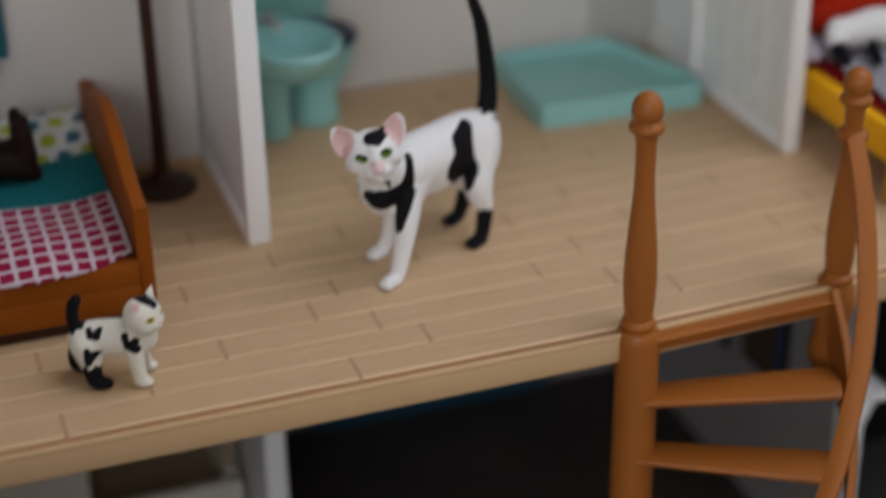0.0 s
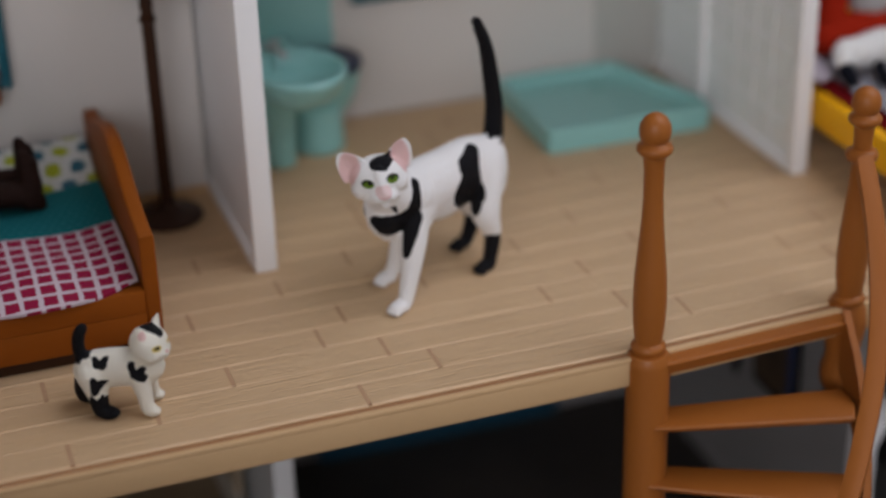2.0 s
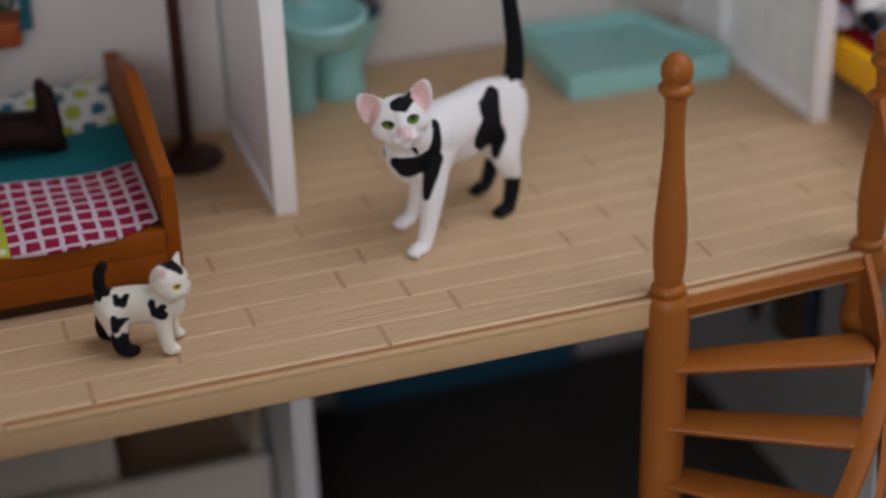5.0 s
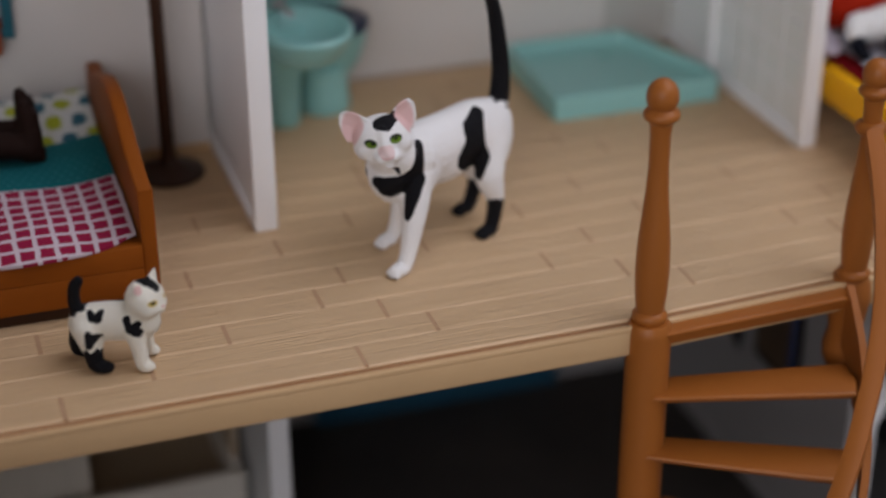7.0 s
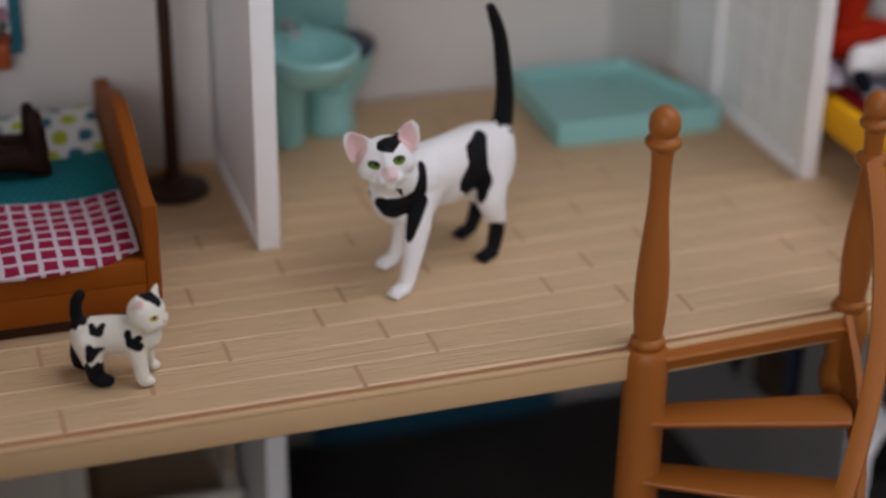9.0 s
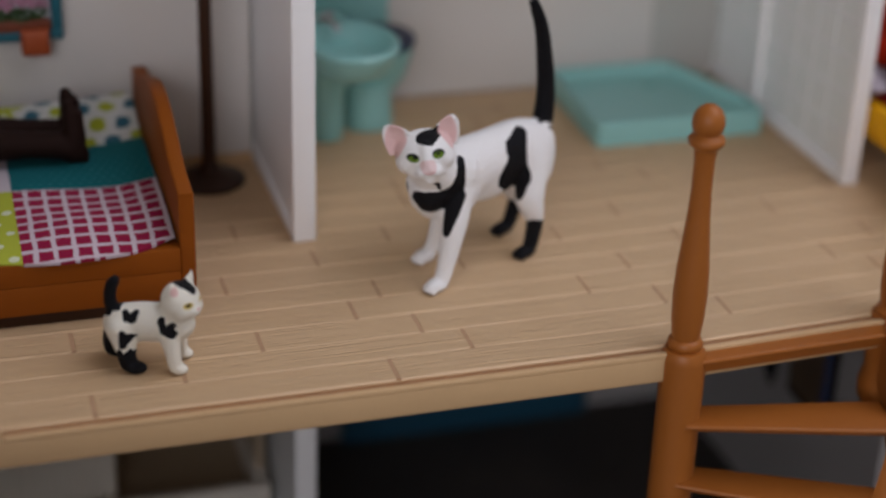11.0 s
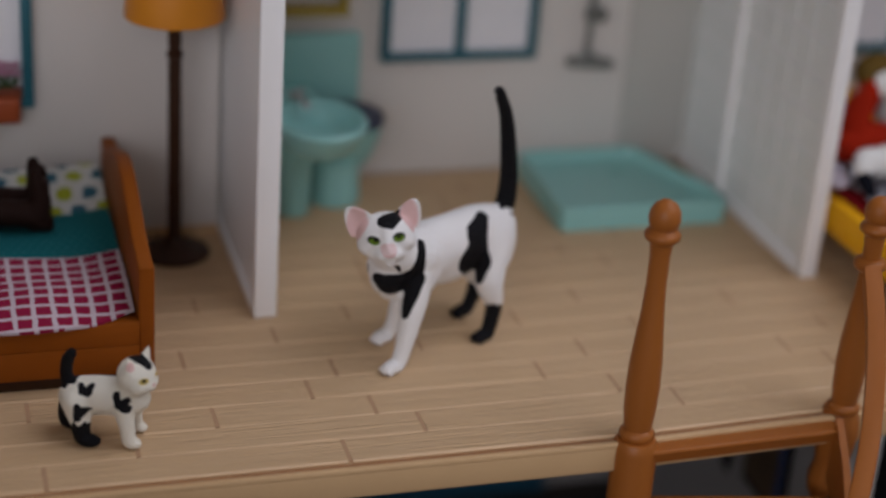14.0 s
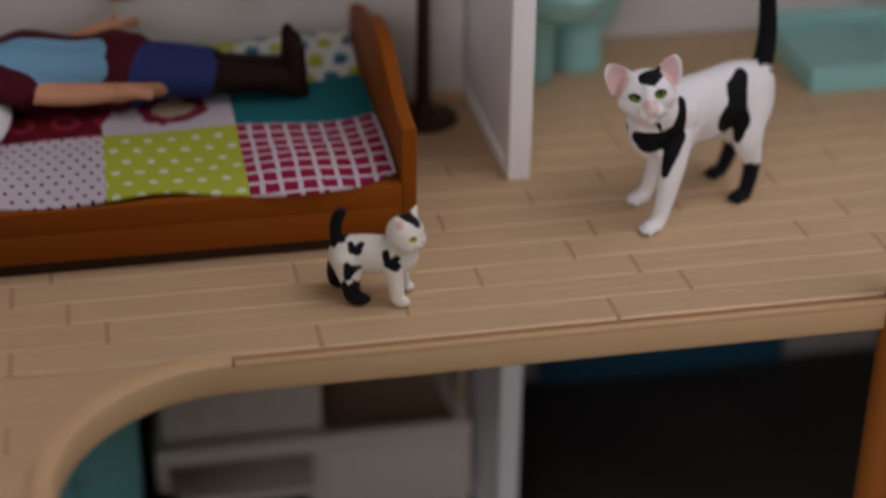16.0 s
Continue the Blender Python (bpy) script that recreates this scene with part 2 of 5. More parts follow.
def joined(*bms):
    out = bmesh.new()
    tmp = bpy.data.meshes.new("tmp")
    for b in bms:
        b.to_mesh(tmp)
        out.from_mesh(tmp)
        b.free()
    bpy.data.meshes.remove(tmp)
    return out


def turned(bm, m):
    bmesh.ops.transform(bm, matrix=m, verts=bm.verts[:])
    return bm


def mesh_of(name, bm, material, at=(0, 0, 0), smooth=True):
    for v in bm.verts:
        v.co = Vector(((v.co.x - at[0]) * CM, (v.co.y - at[1]) * CM, (v.co.z - at[2]) * CM))
    me = bpy.data.meshes.new(name)
    bm.to_mesh(me)
    bm.free()
    for m in material if isinstance(material, (list, tuple)) else [material]:
        me.materials.append(m)
    if smooth:
        me.polygons.foreach_set("use_smooth", [True] * len(me.polygons))
        me.set_sharp_from_angle(angle=radians(40))
    return me


def solo(name, bm, material, label, category, at=(0, 0, 0), kind="", group=""):
    """A thing that is one mesh, its origin at the given place."""
    ob = new(name, mesh_of(name, bm, material, at))
    ob.location = Vector(at) * CM
    BASE[ob.name] = at
    return tagged(ob, label, category, group, kind)


def thing(name, at, label, category, group="", kind=""):
    ob = new(name)
    ob.empty_display_size = 0.01
    ob.location = Vector(at) * CM
    BASE[ob.name] = at
    return tagged(ob, label, category, group, kind)


def part(name, bm, material, parent, label=""):
    at = BASE[parent.name]
    ob = new(name, mesh_of(name, bm, material, at))
    ob.parent = parent
    BASE[ob.name] = at
    return tagged(ob, label) if label else ob


def piece(name, mesh, parent, loc=(0, 0, 0)):
    ob = new(name, mesh)
    ob.parent = parent
    ob.location = Vector(loc) * CM
    return ob

# ---------------------------------------------------------------- the room round the dolls' house
def room():
    solo("room_floor", box(-250, 250, -200, 180, -96, -90, 0), M_ROOMFLOOR, "brown boarded floor of the room", "floor", (0, 0, -90), "structure")
    # the ceiling with an assumed skylight opening
    solo("ceiling", joined(box(-250, 21, -200, 180, 130, 136, 0), box(195, 250, -200, 180, 130, 136, 0), box(21, 195, -200, -127, 130, 136, 0), box(21, 195, 37, 180, 130, 136, 0)),
         M_ROOMWALL, "plain off-white room ceiling with an assumed skylight opening", "ceiling", (0, 0, 130), "structure")
    solo("wall_north", box(-250, 250, 180, 186, -90, 130, 0), M_ROOMWALL, "plain off-white room wall", "wall", (0, 180, -90), "structure")
    solo("wall_west", box(-256, -250, -200, 180, -90, 130, 0), M_ROOMWALL, "plain off-white room wall", "wall", (-250, 0, -90), "structure")
    solo("wall_east", box(250, 256, -200, 180, -90, 130, 0), M_ROOMWALL, "plain off-white room wall", "wall", (250, 0, -90), "structure")
    # the wall with an assumed window opening behind the camera
    solo("wall_south", joined(box(-250, -171, -206, -200, -90, 130, 0), box(-39, 250, -206, -200, -90, 130, 0),
                              box(-171, -39, -206, -200, -90, 30, 0), box(-171, -39, -206, -200, 125, 130, 0)),
         M_ROOMWALL, "plain off-white room wall with an assumed window opening", "wall", (0, -200, -90), "structure")
    # the table that carries the dolls' house
    table = thing("table", (5, -5, -90), "dark table carrying the dolls' house", "table")
    part("tabletop", box(-60, 70, -30, 45, -16, -12.4, 0.4), M_TABLE, table)
    for x in (-55, 65):
        for y in (-25, 40):
            part("leg", box(x - 2.5, x + 2.5, y - 2.5, y + 2.5, -90, -16, 0.3), M_TABLE, table)


room()

# ---------------------------------------------------------------- the dolls' house shell
DECK_L, DECK_R, BACK = -26.0, 30.0, 8.35
LOW = -11.2
ROOF_Y = 0.9


def bend(x):
    """How far the boards and the front edge drift back past the staircase."""
    return 0.045 * max(0.0, x - 6.0)


def deck_outline():
    """The upper floor seen from above: straight front, then a rounded inner corner to a balcony."""
    pts = [(DECK_R, 8.9), (DECK_L, 8.9), (DECK_L, -24.0), (-11.1, -24.0), (-11.08, -10.4)]
    for k in range(0, 13):
        a = radians(180 - 90 * k / 12)
        pts.append((-7.75 + 3.33 * math.cos(a), -10.4 + 3.52 * math.sin(a)))
    pts += [(6.0, -6.88), (DECK_R, -6.88 + bend(DECK_R))]
    return pts


floor_up = solo("floor", prism(deck_outline(), -0.68, -0.085, "z", 0.05, 3), M_DECK,
                "tan plastic upper floor with moulded planks and a rounded front edge", "floor", (0, 0, 0), "structure")
# raised rim along the front, either side of the groove
def edge_strip(y0, y1, z0, z1, bev):
    """A strip along the front edge, from the curve to the east end, following its bend."""
    return prism([(-7.62, y0), (6.0, y0), (DECK_R, y0 + bend(DECK_R)), (DECK_R, y1 + bend(DECK_R)), (6.0, y1), (-7.62, y1)], z0, z1, "z", bev, 2)


part("rim", edge_strip(-6.885, -6.73, -0.13, 0.018, 0.045), M_DECK, floor_up)
# Paler plastic: the glint along the plank seams is put into its colour.
M_JOINT = plastic("seam_glint_plastic", (0.665, 0.458, 0.264), 0.45, 0.14, 300)
part("joint_bed", prism([(DECK_L + 0.1, -6.57), (6.0, -6.57), (DECK_R - 0.2, -6.57 + bend(DECK_R - 0.2)), (DECK_R - 0.2, 8.3), (DECK_L + 0.1, 8.3)], -0.11, -0.072, "z"), M_JOINT, floor_up)
part("joint_bed", box(DECK_L + 0.1, -11.6, -23.9, -6.58, -0.11, -0.072, 0.0), M_JOINT, floor_up)
part("groove", edge_strip(-6.735, -6.575, -0.10, -0.034, 0.0), M_GROOVE, floor_up)


def curve_rim():
    bm = bmesh.new()
    rows = []
    path = [(-11.1, -24.0), (-11.1, -13.0)]
    for k in range(0, 15):
        a = radians(180 - 90 * k / 14)
        path.append((-7.75 + 3.33 * math.cos(a), -10.4 + 3.52 * math.sin(a)))
    path.append((-7.65, -6.88))
    n = len(path)
    for i, (x, y) in enumerate(path):
        q, p = path[min(i + 1, n - 1)], path[max(i - 1, 0)]
        t = Vector((q[0] - p[0], q[1] - p[1], 0)).normalized()
        nn = Vector((-t.y, t.x, 0))
        c = Vector((x, y, 0))
        rows.append([bm.verts.new(c + nn * 0.004 + Vector((0, 0, -0.14))), bm.verts.new(c + nn * 0.012 + Vector((0, 0, -0.03))), bm.verts.new(c + nn * 0.06),
                     bm.verts.new(c + nn * 0.40), bm.verts.new(c + nn * 0.44 + Vector((0, 0, -0.11)))])
    for a, b in zip(rows, rows[1:]):
        for k in range(4):
            bm.faces.new((a[k], b[k], b[k + 1], a[k + 1]))
    bmesh.ops.recalc_face_normals(bm, faces=bm.faces[:])
    return bm


part("curved_rim", curve_rim(), M_DECK, floor_up)


def partition(name, x0, x1, y0, y1, z0, z1, label, lip=0.38, deep=0.09, skin=None, edge=None):
    """A partition: a thin panel with a thicker border round it."""
    w = solo(name, box(x0 + deep, x1 - deep, y0 + 0.1, y1, z0 + 0.1, z1 - 0.1, 0.0), skin or M_WHITE, label, "wall", ((x0 + x1) / 2, y0, z0), "structure")
    part("front_border", box(edge or x0, x1, y0, y0 + lip, z0, z1, 0.05), M_WHITE, w)
    part("lower_border", box(x0, x1, y0 + lip, y1, z0, z0 + 0.30, 0.04), skin or M_WHITE, w)
    part("upper_border", box(x0, x1, y0 + lip, y1, z1 - 0.3, z1, 0.04), M_WHITE, w)
    return w


partition("wall_partition_bedroom", -0.55, 0.0, 0.0, BACK, 0.0, 13.0, "white plastic partition with a raised border between bedroom and bathroom")
wall_b = partition("wall_partition_bathroom", 13.80, 14.26, 0.05, BACK, 0.0, 13.0, "white partition with a tiled face beside the shower", deep=0.15)
solo("wall_back_bedroom", box(DECK_L, -0.56, 5.05, 5.6, 0.0, 13.0, 0.02), M_WALL, "plain off-white bedroom back wall", "wall", (-12, 5.05, 0), "structure")
solo("wall_back_bathroom", box(0.0, 13.9, BACK, 8.9, 0.0, 13.0, 0.0), M_WALL, "plain off-white bathroom back wall", "wall", (7, 8.35, 0), "structure")
solo("wall_back_kids", box(14.26, DECK_R, 6.6, 7.2, 0.0, 13.0, 0.02), M_WALL, "plain off-white back wall of the child's room", "wall", (22, 6.6, 0), "structure")
# Unseen end wall, set close to the headboard to shade the bed.
solo("wall_end_west", box(-16.6, -16.0, -4.0, 5.04, 0.0, 13.0, 0.02), M_WALL, "plain off-white unseen end wall of the dolls' house", "wall", (-16.3, 0, 0), "structure")
# Out-of-view wall added to block window light from the bed.
solo("wall_light_block", box(-13.2, -12.6, -24.0, -4.01, 0.0, 8.9, 0.02), M_WALL, "plain off-white unseen wall added to shade the bedroom", "wall", (-13.7, -10, 0), "structure")
solo("wall_end_east", box(DECK_R, DECK_R + 0.6, -6.6, 7.2, -0.6, 13.0, 0.02), M_WALL, "plain off-white unseen end wall of the dolls' house", "wall", (DECK_R, 0, 0), "structure")
# Unseen ceiling added; its front edge is set to shade the walls.
solo("ceiling_upper", box(DECK_L - 0.6, DECK_R + 0.6, ROOF_Y, 8.9, 13.02, 13.6, 0.02), M_WALL, "plain off-white unseen ceiling shading the upper rooms", "ceiling", (0, 4, 13.02), "structure")
part("corner_rail", box(13.68, 13.97, 5.15, 5.42, 0.02, 12.6, 0.05), M_WHITE, wall_b)
part("shower_panel", box(11.86, 13.945, 8.24, 8.348, 0.02, 12.6, 0.03), M_PANEL, wall_b, "pale grey shower panel")
part("skirting", box(-3.5, -0.56, 4.97, 5.05, 0.0, 0.22, 0.03), M_DECK, floor_up)

# lower storey
solo("floor_lower", box(DECK_L, DECK_R, -7.0, 8.9, LOW - 1.1, LOW, 0.05), M_DARKFLOOR, "dark brown lower floor of the dolls' house", "floor", (0, 0, LOW), "structure")
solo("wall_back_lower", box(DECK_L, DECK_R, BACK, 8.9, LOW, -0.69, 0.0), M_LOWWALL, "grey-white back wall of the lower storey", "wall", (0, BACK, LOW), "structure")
partition("wall_partition_lower", -0.55, 0.0, 0.0, BACK - 0.02, LOW, -0.69, "white lower partition with a raised border")
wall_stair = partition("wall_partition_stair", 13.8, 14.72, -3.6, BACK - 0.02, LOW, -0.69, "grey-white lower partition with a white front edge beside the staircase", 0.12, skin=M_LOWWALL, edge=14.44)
part("ledge", box(14.70, 15.46, -3.55, -2.65, -5.72, -5.52, 0.04), M_WHITE, wall_stair, "white corner ledge")
part("bracket", prism([(14.70, -5.73), (15.30, -5.73), (15.05, -6.0), (14.86, -6.4), (14.70, -6.9)], -3.4, -3.2, "y", 0.03), M_WHITE, wall_stair)
# Black panel put across the side room to stand for its darkness.
solo("side_room_dark_panel", box(14.7, DECK_R, 1.5, 1.9, LOW, -0.69, 0.0), M_BLACK, "black panel standing in for the dark of the lower side room", "wall", (20, 1.5, LOW), "structure")
# End wall in the same black, keeping that room dark.
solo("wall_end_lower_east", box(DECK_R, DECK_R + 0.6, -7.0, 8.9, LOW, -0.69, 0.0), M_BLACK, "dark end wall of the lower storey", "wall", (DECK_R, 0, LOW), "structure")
solo("wall_end_lower_west", box(DECK_L - 0.6, DECK_L, -7.0, 8.9, LOW, -0.69, 0.0), M_WALL, "off-white end wall of the lower storey", "wall", (DECK_L, 0, LOW), "structure")
solo("floor_side_room", box(14.7, DECK_R - 0.1, -6.9, 1.45, LOW + 0.004, LOW + 0.05, 0.0), M_GREYFLOOR, "dark grey floor board of the lower side room", "floor", (20, -3, LOW), "structure")

# ---------------------------------------------------------------- bedroom
BED_X0, BED_X1, BED_Y0, BED_Y1 = -15.2, -3.22, -2.66, 4.85


def footboard_outline(front, back, rise):
    pts = [(front, 0.13), (back, 0.13), (back, 2.84)]
    n = 22
    for k in range(n + 1):
        s = k / n
        y = back - 0.28 + (front - back + 0.56) * s
        pts.append((y, 2.80 + 0.12 * (1 - s) + rise * 0.5 * (1 - math.cos(2 * math.pi * s)) ** 1.0))
    pts.append((front, 2.78))
    return pts


def bed():
    b = thing("bed", (-9, 0.9, 0), "reddish-brown toy bed with an arched footboard, made up", "bed")
    part("footboard", prism(footboard_outline(BED_Y0, BED_Y1, 0.82), BED_X1 - 0.34, BED_X1, "x", 0.06, 3), M_BEDWOOD, b)
    part("headboard", prism(footboard_outline(BED_Y0, BED_Y1, 1.8), BED_X0, BED_X0 + 0.34, "x", 0.06, 3), M_BEDWOOD, b)
    part("side_rail", box(BED_X0 + 0.34, BED_X1 - 0.34, BED_Y0 - 0.05, BED_Y0 + 0.40, 1.00, 1.52, 0.02), M_BEDWOOD, b)
    part("drawer_front", box(BED_X0 + 0.34, BED_X1 - 0.34, BED_Y0 - 0.045, BED_Y0 + 0.42, 0.32, 0.994, 0.015), M_BEDWOOD, b)
    part("side_rail", box(BED_X0 + 0.34, BED_X1 - 0.34, BED_Y1 - 0.42, BED_Y1 - 0.14, 0.1, 1.5, 0.05), M_BEDWOOD, b)
    # Dark block put under the bed in place of its shadow.
    part("under_bed_shade", box(BED_X0 + 0.34, BED_X1 - 0.36, BED_Y0 + 0.10, BED_Y1 - 0.5, 0.0, 0.31, 0.02), M_LAMPBR, b, "dark brown block standing in for the shadow under the bed")
    for fx in (BED_X0 + 0.02, BED_X1 - 0.32):
        for fy in (BED_Y0 + 0.5, BED_Y1 - 0.9):
            part("foot", box(fx, fx + 0.3, fy, fy + 0.5, 0.0, 0.14, 0.0), M_BEDWOOD, b)
    part("bed_base", box(BED_X0 + 0.34, BED_X1 - 0.34, BED_Y0 + 0.42, BED_Y1 - 0.42, 0.7, 1.42, 0.05), M_BEDWOOD, b)


bed()


def pattern(name, kind, base, mark, size, second=None):
    """Printed cloth: checks, dots or blobs at true size (centimetres)."""
    m, nt, b = node_mat(name)
    v = coords(nt, (100.0 / size, 100.0 / size, 100.0 / size))
    sep = nt.nodes.new("ShaderNodeSeparateXYZ")
    nt.links.new(v, sep.inputs[0])
    wob = noise_tex(nt, coords(nt), 300, 2)
    x = mth(nt, "ADD", sep.outputs[0], mth(nt, "MULTIPLY", wob, 0.25))
    y = mth(nt, "ADD", sep.outputs[1], mth(nt, "MULTIPLY", wob, 0.2))
    if kind == "check":
        fx, fy = mth(nt, "FRACT", x), mth(nt, "FRACT", y)
        fac = mth(nt, "MULTIPLY", mth(nt, "GREATER_THAN", fx, 0.25), mth(nt, "GREATER_THAN", fy, 0.25))
    else:
        row = mth(nt, "FLOOR", y)
        fx = mth(nt, "SUBTRACT", mth(nt, "FRACT", mth(nt, "ADD", x, mth(nt, "MULTIPLY", row, 0.5))), 0.5)
        fy = mth(nt, "SUBTRACT", mth(nt, "FRACT", y), 0.5)
        d = mth(nt, "SQRT", mth(nt, "ADD", mth(nt, "MULTIPLY", fx, fx), mth(nt, "MULTIPLY", fy, fy)))
        lim = {"dots": 0.19, "pin": 0.17, "blobs": 0.34, "rings": 0.36}[kind]
        if kind in ("blobs",):
            d = mth(nt, "ADD", d, mth(nt, "MULTIPLY", mth(nt, "SUBTRACT", noise_tex(nt, v, 2.3, 2), 0.5), 0.35))
        fac = mth(nt, "LESS_THAN", d, lim)
        if kind == "rings":
            fac = mth(nt, "MULTIPLY", fac, mth(nt, "GREATER_THAN", d, 0.2))
        if second and kind != "rings":
            pick = mth(nt, "GREATER_THAN", mth(nt, "FRACT", mth(nt, "MULTIPLY", mth(nt, "ADD", row, mth(nt, "FLOOR", mth(nt, "ADD", x, mth(nt, "MULTIPLY", row, 0.5)))), 0.5)), 0.25)
            mark = mixc(nt, pick, mark, second)
    weave = noise_tex(nt, coords(nt), 2600, 2)
    c = mixc(nt, fac, base, mark)
    if kind == "rings" and second:
        c = mixc(nt, mth(nt, "LESS_THAN", d, 0.2), c, second)
    c = mixc(nt, mth(nt, "MULTIPLY", weave, 0.16), c, (0.04, 0.03, 0.03))
    nt.links.new(c, b.inputs["Base Color"])
    b.inputs["Roughness"].default_value = 0.9
    b.inputs["Specular IOR Level"].default_value = 0.12
    relief(nt, b, weave, 0.35, 0.0002)
    return m


QUILT = {
    "check": pattern("red_check_cloth", "check", (0.56, 0.47, 0.515), (0.26, 0.009, 0.045), 0.41),
    "lime": pattern("lime_dot_cloth", "dots", (0.39, 0.435, 0.045), (0.60, 0.63, 0.46), 0.52),
    "pin": pattern("pin_dot_cloth", "pin", (0.54, 0.475, 0.51), (0.09, 0.013, 0.04), 0.30),
    "teal": pattern("teal_cloth", "pin", (0.006, 0.125, 0.14), (0.03, 0.18, 0.20), 0.22),
    "heart": pattern("heart_cloth", "rings", (0.54, 0.48, 0.515), (0.18, 0.013, 0.033), 2.2, (0.46, 0.33, 0.22)),
    "maroon": pattern("maroon_cloth", "rings", (0.11, 0.004, 0.009), (0.26, 0.02, 0.04), 1.0),
    "spots": pattern("spot_cloth", "blobs", (0.62, 0.63, 0.60), (0.035, 0.13, 0.18), 0.60, (0.36, 0.40, 0.03)),
}


def quilt_z(x, y):
    z = 1.70 + 0.03 * math.sin(1.7 * x + 0.8 * y) + 0.03 * math.sin(2.3 * y - 0.9 * x)
    z += 0.10 * math.exp(-((x + 3.6) / 0.6) ** 2)
    if y > 2.6:
        z += 0.42 * (1 - math.cos(math.pi * min(1.0, (y - 2.6) / 2.1))) / 2
    if y < -1.5:
        t = (-1.5 - y) / 1.24
        z -= 0.09 * t * t + 0.03 * t * (1 + math.sin(1.5 * x + 0.6))
    return z


def quilt():
    q = thing("quilt", (-9, 0.9, 1.6), "patchwork quilt of printed squares lying on the bed", "quilt")
    xs = [BED_X1 - 0.40, -6.82, -9.80, -12.8, BED_X0 + 0.4]
    ys = [-2.74, 0.50, 2.80, 4.74]

    def hem(x):
        """Where the front edge of the quilt lies."""
        return -2.62 - 0.24 * math.exp(-((x + 5.6) / 1.3) ** 2) + 0.17 * math.exp(-((x + 8.5) / 0.9) ** 2) + 0.36 * math.exp(-((x + 3.4) / 0.7) ** 2) + 0.05 * max(0.0, -10.2 - x) ** 1.6

    names = [["check", "lime", "pin", "lime"], ["teal", "heart", "maroon", "pin"], ["spots", "lime", "check", "spots"]]
    for j in range(3):
        edges = xs if j < 2 else [xs[0], xs[1] + 0.32, xs[2] + 0.25, xs[3], xs[4]]
        for i in range(4):
            bm = bmesh.new()
            n, m = 14, 14
            g = []
            for layer in (0.0, -0.06):
                g.append([])
                for c in range(m + 1):
                    row = []
                    for a in range(n + 1):
                        x = edges[i] + (edges[i + 1] - edges[i]) * a / n
                        y0 = hem(x) if j == 0 else ys[j]
                        y = y0 + (ys[j + 1] - y0) * c / m
                        row.append(bm.verts.new((x, y, quilt_z(x, y) + layer)))
                    g[-1].append(row)
            for c in range(m):
                for a in range(n):
                    bm.faces.new((g[0][c][a], g[0][c][a + 1], g[0][c + 1][a + 1], g[0][c + 1][a]))
                    bm.faces.new((g[1][c][a], g[1][c + 1][a], g[1][c + 1][a + 1], g[1][c][a + 1]))
            for c in range(m):
                for a in (0, n):
                    bm.faces.new((g[0][c][a], g[0][c + 1][a], g[1][c + 1][a], g[1][c][a]))
            for a in range(n):
                for c in (0, m):
                    bm.faces.new((g[0][c][a], g[0][c][a + 1], g[1][c][a + 1], g[1][c][a]))
            bmesh.ops.recalc_face_normals(bm, faces=bm.faces[:])
            part("patch", bm, QUILT[names[j][i]], q, {"check": "red and white checked square", "lime": "lime square with pale dots", "pin": "white pin-dotted square",
                 "teal": "teal square", "heart": "white square with red motif", "maroon": "maroon ringed square", "spots": "white square with teal and lime spots"}[names[j][i]])


quilt()
solo("pillow", ball((-13.2, 1.3, 2.04), (1.45, 2.5, 0.42), 28), M_PILLOW, "white pillow at the head of the toy bed", "pillow", (-13.2, 1.0, 1.66))


